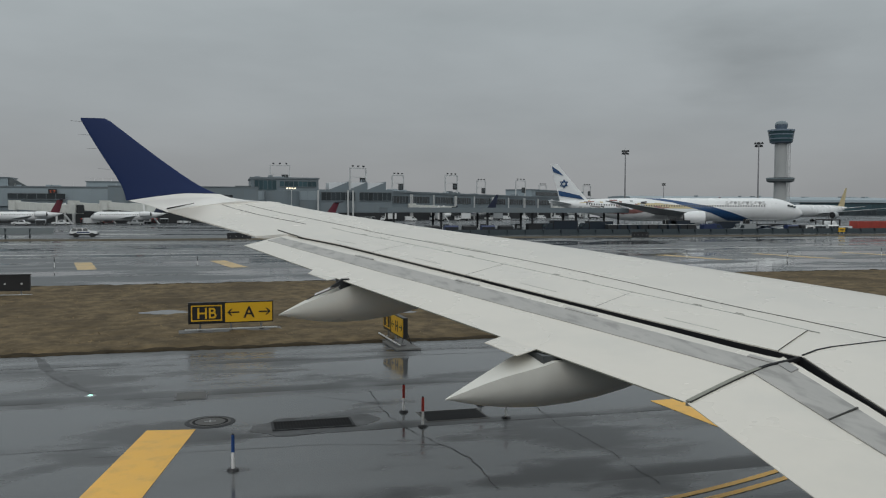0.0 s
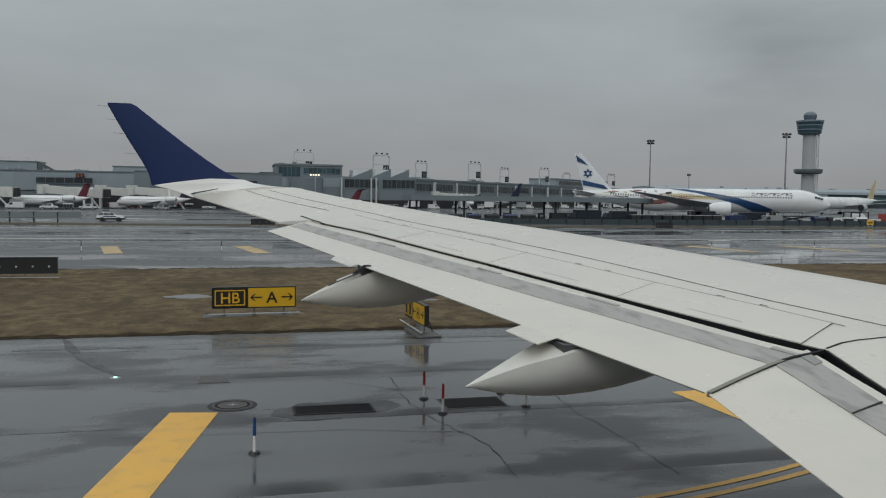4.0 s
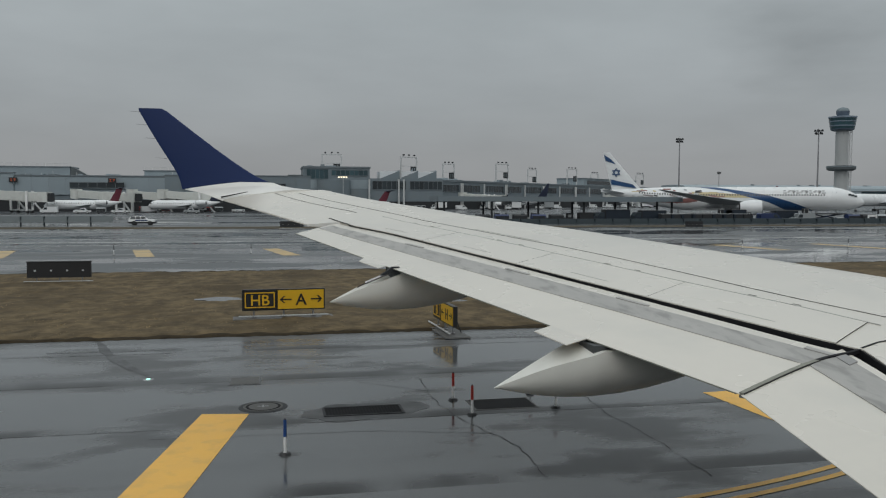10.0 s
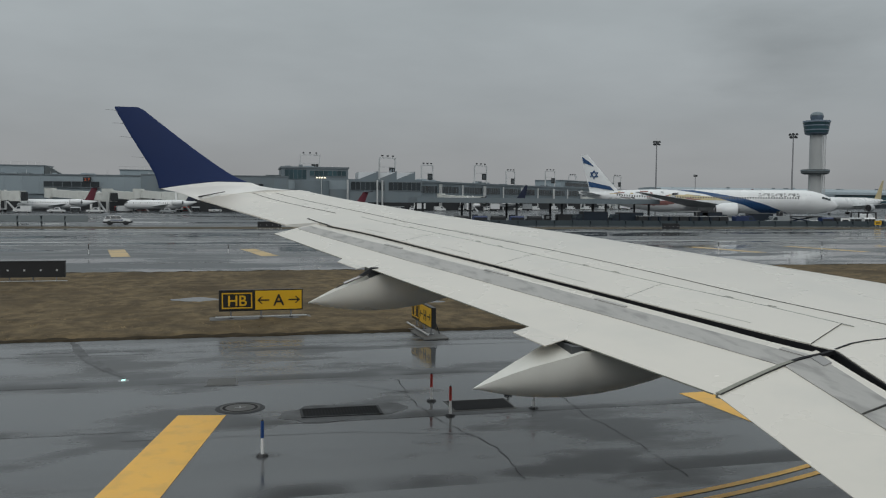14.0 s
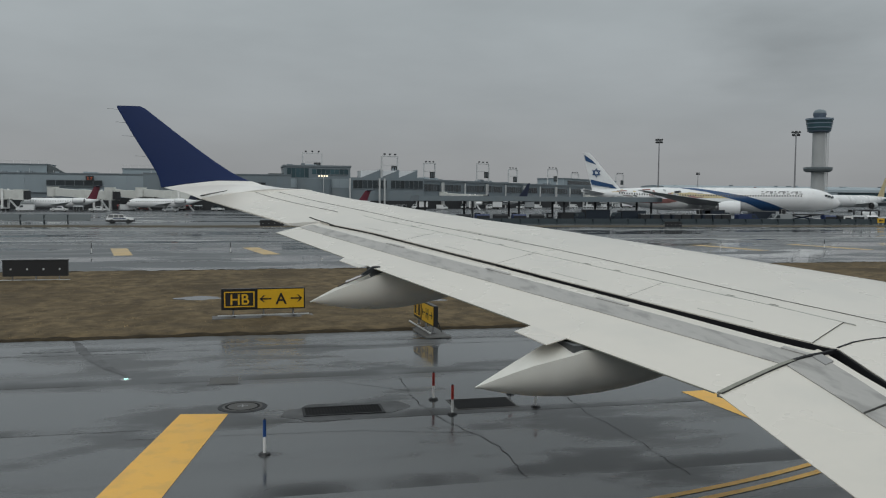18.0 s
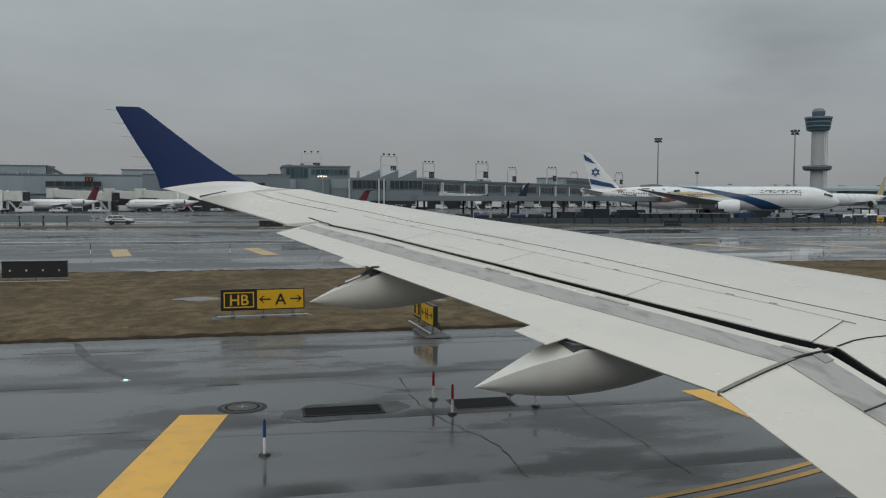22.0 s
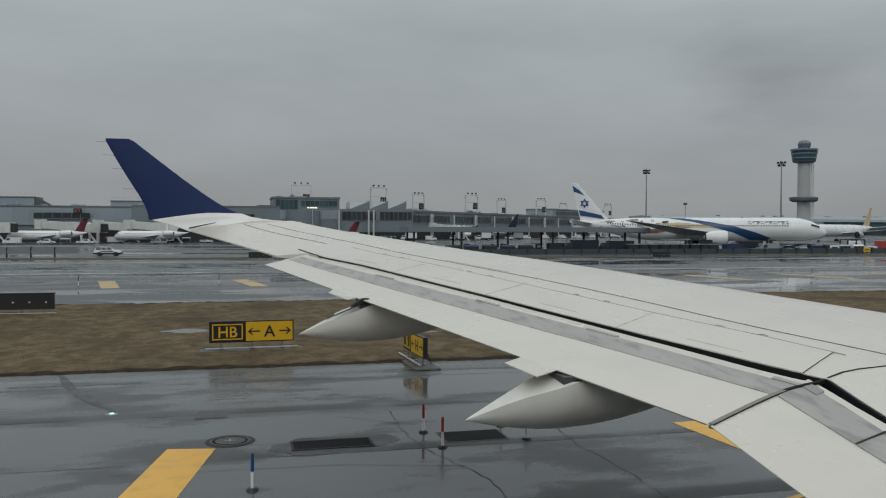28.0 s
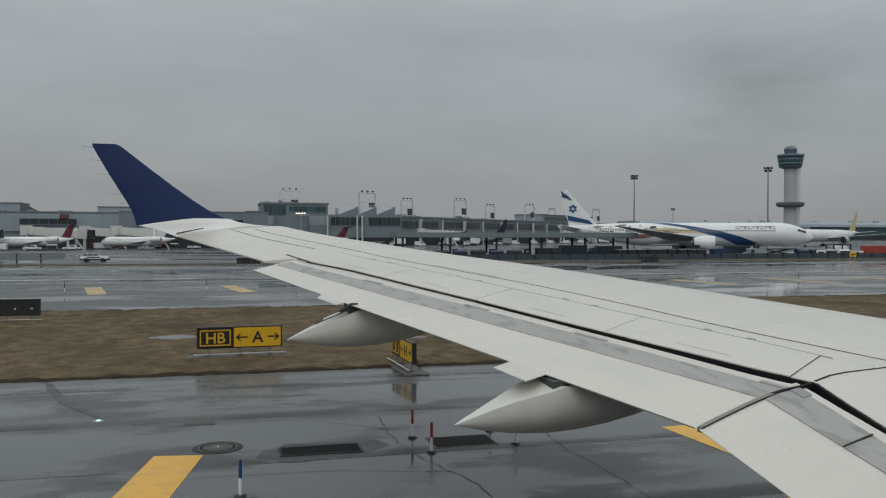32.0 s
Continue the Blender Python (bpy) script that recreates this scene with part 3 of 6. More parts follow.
Z_TE = lerp_table([(-1, 2.25), (8.2, 3.18), (21, 4.49), (27.3, 5.32)])
X_TE = lerp_table([(-1, 4.02), (8.2, 5.03), (27.3, -1.75)])
X_LE = lerp_table([(-1, 18.3), (8.0, 13.6), (12.6, 11.15), (18.9, 7.5), (23.7, 4.15), (26.8, 1.8), (27.3, 1.3)])
C_SPOIL = lerp_table([(-1, 0.7), (4.0, 1.36), (8.2, 1.96), (8.93, 2.39), (9.66, 2.29), (10.5, 2.24), (11.4, 2.18), (12.7, 2.115), (13.7, 2.06), (15.2, 2.00), (16.5, 1.91), (17.9, 1.835), (19.5, 1.74), (21.24, 1.46), (21.7, 1.42)])
C_SEAM = lerp_table([(9.7, 3.61), (11.0, 3.59), (11.7, 3.53), (12.8, 3.44), (14.7, 3.35), (15.9, 3.27), (17.7, 3.17), (19.0, 3.06), (21.9, 2.73)])
C_OUT = lerp_table([(21.2, 0.68), (27.2, 0.0)])
# flap bands: the inner flap has straight lines of its own
C_IN_F = lerp_table([(-1, 0.62), (4.0, 1.21), (8.2, 1.71), (9.0, 2.12)])
C_IN_A = lerp_table([(-1, 0.75), (4.0, 0.975), (8.2, 1.165), (9.0, 1.54)])
C_IN_S = lerp_table([(-1, 0.7), (4.0, 1.36), (8.2, 1.94), (9.2, 2.55)])
C_GREY_F = lerp_table([(8.2, 1.95), (9.4, 1.92), (10.2, 1.88), (11.1, 1.86), (12.3, 1.80), (13.3, 1.75), (14.7, 1.67), (16.4, 1.55), (17.7, 1.45), (18.7, 1.36), (19.8, 1.29), (21.4, 1.15)])
C_GREY_A = lerp_table([(8.8, 1.37), (9.6, 1.34), (10.4, 1.30), (11.6, 1.235), (12.5, 1.165), (13.8, 1.09), (14.6, 1.045), (16.2, 0.93), (17.7, 0.865), (19.7, 0.77), (21.1, 0.715)])
GAP = lerp_table([(-1, 0.03), (7.4, 0.045), (8.6, 0.13), (9.2, 0.19), (10.2, 0.15), (11.3, 0.105), (13.5, 0.068), (15.0, 0.055), (16.4, 0.038), (18.0, 0.035), (21.5, 0.03)])


def top_z(x, y):
    c = max(0.0, x - X_TE(y))
    tip = max(0.0, min(1.0, (y - 24.0) / 2.7)) ** 2
    return Z_TE(y) + 0.10 * c - 0.008 * c * c + 0.10 * tip * min(1.0, c / 0.8)


def slab(ya, yb, ca, cb, skew_a=0.42, skew_b=0.42, lift=0.0, thick=0.03, n=24, m=6, sink=0.0, belly=0.0):
    """A plate that follows the wing's upper side between the chord lines ca and cb (metres ahead of the trailing edge).
    sink: how far its front edge dips; belly: extra depth in the middle of the underside."""
    g = Geo()
    rings = []
    for i in range(n + 1):
        t = i / n
        ys, sk = ya + (yb - ya) * t, skew_a + (skew_b - skew_a) * t
        up, low = [], []
        for j in range(m + 1):
            s = j / m
            y = ys
            for _ in range(3):
                c = ca(y) + (cb(y) - ca(y)) * s
                y = ys + sk * c
            x = X_TE(y) + c
            z = top_z(x, y) + lift - sink * s ** 3
            up.append((x, y, z))
            low.append((x, y, z - (thick if not belly else 0.008 + thick * s) - belly * math.sin(math.pi * s) ** 0.8))
        rings.append(up + low[::-1])
    return g.loft(rings)


def const(v):
    return lambda y: v


airliner = thing("airliner", "white airliner wing with navy winglet and lowered flaps", "airplane")

# main wing box with rounded nose; its aft edge is the spoiler line, further out the true trailing edge
def wing_ring(y):
    aft = C_SPOIL(y) if y < 21.6 else C_OUT(y)
    xa, xl = X_TE(y) + aft, X_LE(y)
    chord = xl - xa
    us = [0, 0.12, 0.25, 0.38, 0.5, 0.62, 0.73, 0.81, 0.86, 0.90, 0.93, 0.955, 0.975, 0.99, 1.0]
    up, low = [], []
    for u in us:
        x = xa + chord * u
        nose = max(0.0, (u - 0.86) / 0.14)
        zt = top_z(x, y) - 0.045 * chord * (1 - math.sqrt(max(0.0, 1 - nose ** 2.6)))
        tail = 0.26 if y < 21.6 else 0.03
        depth = (tail * (1 - u) + 0.135 * chord * (u ** 0.8) * math.sqrt(max(0.0, 1 - u ** 3)) * 1.5 * 0.62) + 0.002
        up.append((x, y, zt))
        low.append((x, y, min(zt - 0.001, top_z(x, y) - depth) if u < 1 else zt - 0.03))
    return up + low[::-1]


span = sorted(list(np.linspace(-0.6, 21.58, 40)) + [8.19, 8.21, 8.45, 8.92, 8.94, 9.3]) + [21.62] + list(np.linspace(22, 26.7, 10))
wing = part("wing", Geo().loft([wing_ring(float(y)) for y in span]), M_WING, airliner, "white swept wing, clean paint with thin seams", 35)

xe = X_TE(21.6)
part("aileron_end", Geo().prism([(xe + 0.62, top_z(xe + 0.62, 21.6) - 0.004), (xe + 1.46, top_z(xe + 1.46, 21.6) - 0.004), (xe + 1.46, top_z(xe + 1.46, 21.6) - 0.14), (xe + 0.62, top_z(xe + 0.62, 21.6) - 0.04)], "y", 21.55, 21.575), M_TIPBRIGHT, wing, "white end plate beside the flap")

# dark slabs that paint the shade of the cove behind the spoilers
part("flap_cove", slab(8.4, 20.9, lambda y: C_SPOIL(y) - 0.45, lambda y: C_SPOIL(y) - 0.004, 0.42, 0.42, -0.12, 0.1), M_COVESHADE, wing, "dark slab standing in for shade between spoilers and flap")
part("flap_cove", slab(-0.6, 8.1, lambda y: C_IN_S(y) - 0.40, lambda y: C_IN_S(y) - 0.004, 0.0, 0.42, -0.12, 0.1), M_COVESHADE, wing, "dark slab standing in for shade ahead of the inner flap")

# black slab over the white aft wall: the gap's shade done in colour
part("gap_wall", slab(-0.6, 9.7, lambda y: C_SPOIL(y) - 0.03, lambda y: C_SPOIL(y) - 0.002, 0, 0, -0.012, 0.24, 40, 1), M_SEALSHADE, wing, "black slab standing in for shade at the flap gap's back")
# spoiler panels, a hair proud, with open seams between them
seams = [20.3, 17.24, 14.08, 10.94, 7.95]
for a, b in zip(seams, seams[1:]):
    sp = part("spoiler", slab(b + 0.002, a - 0.002, C_SPOIL, lambda y: C_SEAM(y) - 0.03, 0.55, 0.55, 0.012, 0.03, 12, 4), M_WING, wing, "white spoiler panel with dark edges")
    part("panel_seam", slab(b - (0.0035 if b > 9 else 0.0015), b + (0.0035 if b > 9 else 0.0015), C_SPOIL, lambda y: C_SEAM(y), 0.55, 0.55, 0.0135, 0.01, 1, 4), M_SEAM, sp)
    mid = (a + b) / 2 + 0.4
    for q in (b + 1.12, b + 1.84):
        hook = slab(q, q + 0.009, lambda y: C_SEAM(y) - 0.005, lambda y: C_SEAM(y) + 0.07, 0.55, 0.55, 0.0135, 0.008, 1, 1)
        part("hinge_mark", hook, M_SEALWORN, sp, "small dark hinge mark")
        part("hinge_mark", slab(q - 0.12, q - 0.001, lambda y: C_SEAM(y) + 0.060, lambda y: C_SEAM(y) + 0.070, 0.55, 0.55, 0.0135, 0.008, 1, 1), M_SEALWORN, sp, "small dark hinge mark")
    part("wear_line", slab(mid - 0.95, mid - 0.05, lambda y: C_SPOIL(y) + 0.285, lambda y: C_SPOIL(y) + 0.30, 0.55, 0.55, 0.015, 0.01, 4, 1), M_FAINT, sp)
    # deep dark lip paints the gap's shade, black inboard and greyer outboard
    part("spoiler_lip", slab(b - 0.01, a + 0.01, lambda y: C_SPOIL(y) - (0.022 if a < 15 else 0.014), lambda y: C_SPOIL(y) - 0.002, 0.55, 0.55, -0.004, 0.22, 12, 1), M_SEALSHADE if a < 15 else M_SEALGREY_SHADE, sp, "dark lip slab with the flap gap's shade in its colour")
part("panel_seam", slab(7.78, 20.4, lambda y: C_SEAM(y) - 0.006, lambda y: C_SEAM(y) + 0.006, 0.55, 0.55, 0.0125, 0.01, 30, 1), M_FAINT, wing)

# long spar seam and hinge lines
C_SPAR = lerp_table([(9, 4.18), (10.5, 4.09), (11.3, 4.03), (12.3, 4.01), (13.5, 4.03), (15.1, 4.0), (16.3, 3.93), (21.9, 3.26), (24.3, 2.80), (26.85, 2.15)])
part("panel_seam", slab(7.5, 26.4, lambda y: C_SPAR(y) - 0.010, lambda y: C_SPAR(y) + 0.010, 0, 0, 0.005, 0.012, 60, 1), M_SEAM, wing, "dark spanwise skin seam")
C_AIL = lerp_table([(22.8, 2.42), (25.85, 1.75), (26.7, 1.6)])
part("panel_seam", slab(22.75, 26.6, lambda y: C_AIL(y) - 0.013, lambda y: C_AIL(y) + 0.013, 0, 0, 0.005, 0.012, 16, 1), M_SEAM, wing, "dark aileron hinge line")
part("panel_seam", slab(20.95, 22.2, lambda y: C_SPOIL(y) + 0.0, lambda y: C_SPOIL(y) + 0.05, 0, 0, 0.008, 0.012, 6, 1), M_SEAM, wing)
for ya, yb in ((17.3, 18.4), (18.46, 19.3)):
    part("wear_line", slab(ya, yb, lambda y: C_SPAR(y) + 0.10, lambda y: C_SPAR(y) + 0.118, 0, 0, 0.005, 0.01, 6, 1), M_FAINT, wing)
# curved seam that leaves the kink and runs forward
kink = [(5.05, 8.19), (5.30, 8.31), (5.54, 8.42), (5.86, 8.57), (6.20, 8.72), (6.42, 8.80), (6.62, 8.86), (6.94, 8.92), (7.18, 8.99), (7.52, 9.13), (7.79, 9.18), (8.6, 9.22), (9.8, 9.2)]
def ribbon(pts, w, lift, thick):
    rings = []
    for k, (x, y) in enumerate(pts):
        xa, ya = pts[max(0, k - 1)]
        xb, yb = pts[min(len(pts) - 1, k + 1)]
        d = math.hypot(xb - xa, yb - ya)
        nx, ny = -(yb - ya) / d * w(k) / 2, (xb - xa) / d * w(k) / 2
        z = top_z(x, y) + lift
        rings.append([(x + nx, y + ny, z), (x - nx, y - ny, z), (x - nx, y - ny, z - thick), (x + nx, y + ny, z - thick)])
    return Geo().loft(rings)


part("kink_seam", ribbon(kink[8:], lambda k: 0.032, 0.006, 0.02), M_SEALSHADE, wing, "dark curved seam at the wing's kink")

# outer flap: white skin, worn grey strip, pale nose, cut-outs at the tracks
flap = part("outer_flap", slab(8.20, 20.72, const(0.0), lambda y: C_SPOIL(y) - GAP(y), 0.37, 0.62, -0.020, 0.035, 60, 8, 0.012, 0.16), M_WING, airliner, "long white lowered flap with a worn grey strip", 40)
part("wear_strip", slab(8.21, 20.62, C_GREY_A, C_GREY_F, 0.37, 0.62, -0.014, 0.02, 60, 2, 0.012), M_STRIP, flap, "scuffed bare grey strip along the flap")
for q, w in ((8.03, 0.075), (10.9, 0.055), (13.6, 0.055), (16.9, 0.055)):
    part("wear_tab", slab(q, q + (0.62 if q > 9 else 0.37), lambda y: C_GREY_F(y) - 0.02, lambda y: C_GREY_F(y) + w, 0.45, 0.45, -0.012, 0.02, 4, 1), M_STRIP, flap, "scuffed grey track cover plate")
part("flap_edge", slab(8.24, 20.72, const(-0.006), const(0.006), 0.42, 0.62, -0.022, 0.014, 60, 1), M_SEALWORN, flap, "thin grey trailing edge")
for outline, yf in (([(1.87, 17.16), (1.72, 16.76), (2.01, 15.98), (2.24, 16.22)], 16.3), ([(3.96, 11.36), (3.58, 11.05), (3.79, 10.32), (4.20, 10.61)], 10.6)):
    g = Geo()
    z = [Z_TE(p[1]) - 0.02 for p in outline]
    g.loft([[(x, y, q - 0.012) for (x, y), q in zip(outline, z)], [(x, y, q) for (x, y), q in zip(outline, z)]])
    part("flap_tab", g, M_WING, flap, "white flap tab over the track fairing")
    # solid dark box stands in for the shade under the flap at the track
    part("track_shadow_gap", Geo().box(X_TE(yf) + (0.10 if yf > 12 else -0.03), yf - 0.34, Z_TE(yf) - 0.30, X_TE(yf) + 0.9, yf + 0.34, Z_TE(yf) - 0.065), M_COVESHADE, flap, "dark box standing in for the shaded opening at the track")

# inner flap
inner = part("inner_flap", slab(-0.6, 8.16, const(0.0), lambda y: C_IN_S(y) - GAP(y), 0.0, 0.42, -0.022, 0.035, 24, 8, 0.015, 0.16), M_WING, airliner, "white inner flap with a worn grey strip", 40)
part("wear_strip", slab(3.5, 8.10, C_IN_A, C_IN_F, 0.3, 0.42, -0.014, 0.02, 16, 2, 0.008), M_STRIP, inner, "scuffed bare grey strip along the flap")
part("panel_seam", slab(6.72, 6.745, C_IN_A, C_IN_F, 0.35, 0.35, -0.006, 0.01, 1, 1), M_SEAM, inner)
part("kink_seal", ribbon(kink[:6], lambda k: 0.065, -0.006, 0.06), M_SEALWORN, airliner, "worn grey rubber seal between the flaps")
part("kink_seal", ribbon(kink[5:9], lambda k: 0.062 - 0.004 * k, -0.004, 0.05), M_SEALSHADE, airliner, "dark rubber seal between the flaps")
part("seal_edge", ribbon([(x + 0.012, y - 0.030) for x, y in kink[:6]], lambda k: 0.009, -0.0045, 0.03), M_SEALGREY_SHADE, airliner, "thin dark edge of the rubber seal")
part("wear_tab", slab(7.80, 8.04, lambda y: C_IN_F(y) - 0.12, lambda y: C_IN_F(y) + 0.04, 0.42, 0.42, -0.010, 0.02, 3, 1), M_STRIPDARK, inner, "darker scuffed plate at the strip's end")
for q in (7.35, 7.05):
    part("flap_bracket", slab(q, q + 0.16, lambda y: C_IN_S(y) - 0.17, lambda y: C_IN_S(y) - 0.10, 0.42, 0.42, -0.052, 0.02, 1, 1), M_SEALSHADE, inner, "small dark bracket")


def fairing(yf, xt, zt, size, rise, lip, slope):
    """A flap track fairing: sharp aft tip, flat sloping top, deep rounded keel."""
    rings = []
    for s in (0.0, 0.06, 0.15, 0.3, 0.5, 0.75, 1.0, 1.25, 1.4, 1.8, 2.2, 2.6, 3.0, 3.5, 4.0):
        w = 0.42 * min(1.0, s / 1.25) ** 0.9 + 0.004
        top = zt + rise * min(s, 1.3) + 0.06 * max(0.0, s - 1.3)
        bot = zt - 0.285 * s + 0.118 * s * s - 0.0035 * s ** 3
        top = min(top, Z_TE(yf) - 0.115 if s < 1.9 else top_z(xt + size * s, yf) - 0.26)
        bot = min(bot, top - 0.02)
        d = top - bot
        near = min(top, zt + lip * min(1.0, s / 0.5) + slope * s)
        bot = min(bot, near - 0.02)
        ring = [(xt + size * s, yf + w, top), (xt + size * s, yf - w, near)]
        low = [(t, w * (1 - t ** 3.2)) for t in (0.08, 0.2, 0.35, 0.5, 0.65, 0.8, 0.92, 0.98)]
        ring += [(xt + size * s, yf - q, near - (near - bot) * t) for t, q in low] + [(xt + size * s, yf, bot)] + [(xt + size * s, yf + q, top - d * t) for t, q in reversed(low)]
        rings.append(ring)
    return Geo().loft(rings)


for yf, xt, zt, size, rise, lip, slope in ((16.3, 1.10, 3.275, 1.0, 0.47, 0.045, 0.385), (10.6, 2.89, 2.783, 1.0, 0.44, 0.085, 0.307)):
    f = part("flap_track_fairing", fairing(yf, xt, zt, size, rise, lip, slope), M_WINGSIDE, airliner, "pointed white fairing under the flap", 24)
    if yf > 12:
        slot = [(xt + 0.55, yf + 0.10), (xt + 0.55, yf + 0.15), (xt + 1.1, yf + 0.26), (xt + 1.1, yf + 0.12)]
        part("track_link", Geo().prism([(2.05, 3.82), (2.14, 3.82), (2.42, 3.92), (2.42, 3.98), (2.28, 3.98)], "y", yf - 0.40, yf - 0.30), M_DGREY, f, "dark steel flap link")
        part("track_rod", Geo().tube((1.78, yf - 0.20, 3.66), (2.40, yf - 0.32, 3.93), 0.03, 0.03, 8), M_STEEL, f, "bare steel actuator rod")
        part("fairing_slot", Geo().loft([[(x, y, zt + rise * (x - xt) + q) for x, y in slot] for q in (0.001, 0.012)]), M_SEAM, f, "dark slot in the fairing's top")

# wing tip, curving up into the winglet
def foil(xa, xl, y, z, thick, tilt, n=14, rise=0.0):
    """A thin section from aft xa to nose xl; tilt turns its thickness from upright (0) to sideways (1)."""
    up, low = [], []
    for k in range(n + 1):
        u = 0.5 - 0.5 * math.cos(math.pi * k / n)
        t = thick * 1.6 * (u ** 0.6) * math.sqrt(max(0, 1 - u)) + 0.006
        x = xa + (xl - xa) * u
        dy, dz = -t * math.sin(tilt * math.pi / 2), t * math.cos(tilt * math.pi / 2)
        q = z + rise * min(1.0, 1.7 * u) ** 0.9
        up.append((x, y + dy, q + dz))
        low.append((x, y - dy, q - dz))
    return up + low[::-1]


tip_rings = [foil(X_TE(26.68) + 0.03, X_LE(26.68), 26.68, Z_TE(26.68) - 0.01, 0.045, 0.0, rise=0.30), foil(-1.95, 1.20, 27.0, 5.40, 0.065, 0.08, rise=0.165), foil(-2.28, 0.80, 27.25, 5.49, 0.08, 0.25, rise=0.12),
             foil(-2.50, 0.38, 27.42, 5.53, 0.10, 0.5, rise=0.15), foil(-2.68, 0.08, 27.50, 5.575, 0.09, 0.8, rise=0.22)]
part("wing_tip", Geo().loft(tip_rings), M_TIPBRIGHT, airliner, "white curved wing tip under the winglet", 50)
part("tip_gap", Geo().tube((-1.52, 26.71, 5.33), (-0.72, 26.71, 5.50), 0.026, 0.012, 6), M_SEAM, airliner, "dark gap at the aileron's end")
wl_rings = []
for h in (0.0, 0.02, 0.05, 0.10, 0.18, 0.3, 0.5, 0.7, 0.88, 0.97, 1.0):
    zz = 5.60 + 2.53 * h
    xa = -2.75 - 1.36 * h + 0.11 * (h / 0.22 * math.exp(1 - h / 0.22)) ** 1.6
    xl = -0.13 - 3.19 * h + 0.10 * (1 - min(1, h / 0.12)) ** 2
    if h == 1.0:
        xa, xl = xa + 0.03, xl - 0.06
    wl_rings.append(foil(xa, xl, 27.50 + 0.35 * h, zz - 0.02 * (1 - h), 0.075 * (1 - 0.55 * h), 1.0, rise=0.24 * (1 - h) ** 4))
winglet = part("winglet", Geo().loft(wl_rings), M_NAVY, airliner, "navy blue swept winglet", 50)
for h in (0.965, 0.80, 0.63, 0.38):
    xa = -2.75 - 1.36 * h
    part("static_wick", Geo().tube((xa + 0.05, 27.5 + 0.35 * h, 5.60 + 2.5 * h), (xa - 0.30, 27.5 + 0.35 * h, 5.62 + 2.5 * h), 0.010, 0.006, 5), M_STEEL, winglet, "thin static wick")

# the rest of the aircraft, behind and beside the camera
rings = []
for x, r in ((-26, 0.6), (-20, 1.9), (-12, 2.75), (0, 2.82), (14, 2.82), (24, 2.82), (29, 2.1), (31, 0.7)):
    rings.append([(x, -3.25 + r * math.cos(a), 4.75 + (2.82 - r) * 0.25 + r * math.sin(a)) for a in np.linspace(0, 2 * math.pi, 33)[:-1]])
part("fuselage", Geo().loft(rings), M_JETGREY, airliner, "pale grey rounded fuselage", 60)
for gx, gy in ((8.5, -1.2), (8.5, -5.3), (26, -3.25)):
    leg = part("landing_gear_leg", Geo().tube((gx, gy, 0.6), (gx, gy, 3.0), 0.16), M_STEEL, airliner)
    for wx in (-0.7, 0.7):
        for wy in (-0.45, 0.45):
            part("tyre", Geo().wheel(gx + wx, gy + wy, 0.62, 0.62, 0.4), M_TYRE, leg)

# ---- terminal buildings ----
def facade(parent, x0, x1, y, z0, z1, panes, material, win, depth=0.25, name="window"):
    """A row of glass panes with mullions, set into a band that faces -Y."""
    n = panes
    w = (x1 - x0) / n
    first = None
    for i in range(n):
        a = x0 + i * w
        g = Geo().box(0.06, 0, z0, w - 0.06, 0.12, z1)
        if first is None:
            first = part(name, g, win, parent)
            first.matrix_basis = pose(a, y - depth, 0)
        else:
            again(first, parent, pose(a, y - depth, 0))
    frame_g = Geo()
    for i in range(n + 1):
        frame_g.box(x0 + i * w - 0.07, y - depth - 0.06, z0 - 0.1, x0 + i * w + 0.07, y - depth + 0.10, z1 + 0.1)
    frame_g.box(x0, y - depth - 0.08, z1 + 0.002, x1, y - depth + 0.1, z1 + 0.22)
    frame_g.box(x0, y - depth - 0.08, z0 - 0.22, x1, y - depth + 0.1, z0 - 0.002)
    part("window_frame", frame_g, material, parent)


def wall_panels(parent, x0, x1, y, z0, z1, width, material, name="panel"):
    """Cladding panels with open joints on a wall that faces -Y."""
    n = max(1, int(round((x1 - x0) / width)))
    w = (x1 - x0) / n
    first = None
    for i in range(n):
        if first is None:
            first = part(name, Geo().box(0.03, 0, z0, w - 0.03, 0.10, z1), material, parent)
            first.matrix_basis = pose(x0, y - 0.10, 0)
        else:
            again(first, parent, pose(x0 + i * w, y - 0.10, 0))


def rooftop(parent, x0, x1, y, z, seed, count):
    rnd = random.Random(seed)
    for i in range(count):
        x = rnd.uniform(x0 + 1, x1 - 4)
        w, h = rnd.uniform(1.5, 4.5), rnd.uniform(0.6, 1.6)
        part("roof_unit", Geo().box(x, y + rnd.uniform(3, 6), z, x + w, y + 8, z + h, (0.9, 0.9)), M_PANELLIGHT if i % 2 else M_ROOF, parent)
    for i in range(count):
        x = rnd.uniform(x0, x1)
        part("roof_pipe", Geo().tube((x, y + 2, z), (x, y + 2, z + rnd.uniform(1.0, 2.6)), 0.06, 0.05, 6), M_GALV, parent)


# west concourse, lower and broken into bays
west = thing("terminal_building", "long grey-clad airport concourse with jet bridges", "building", -246, 346, 0)
body = Geo().box(0, 0, 0, 262, 26, 13.4)
part("wall", body, M_PANEL, west)
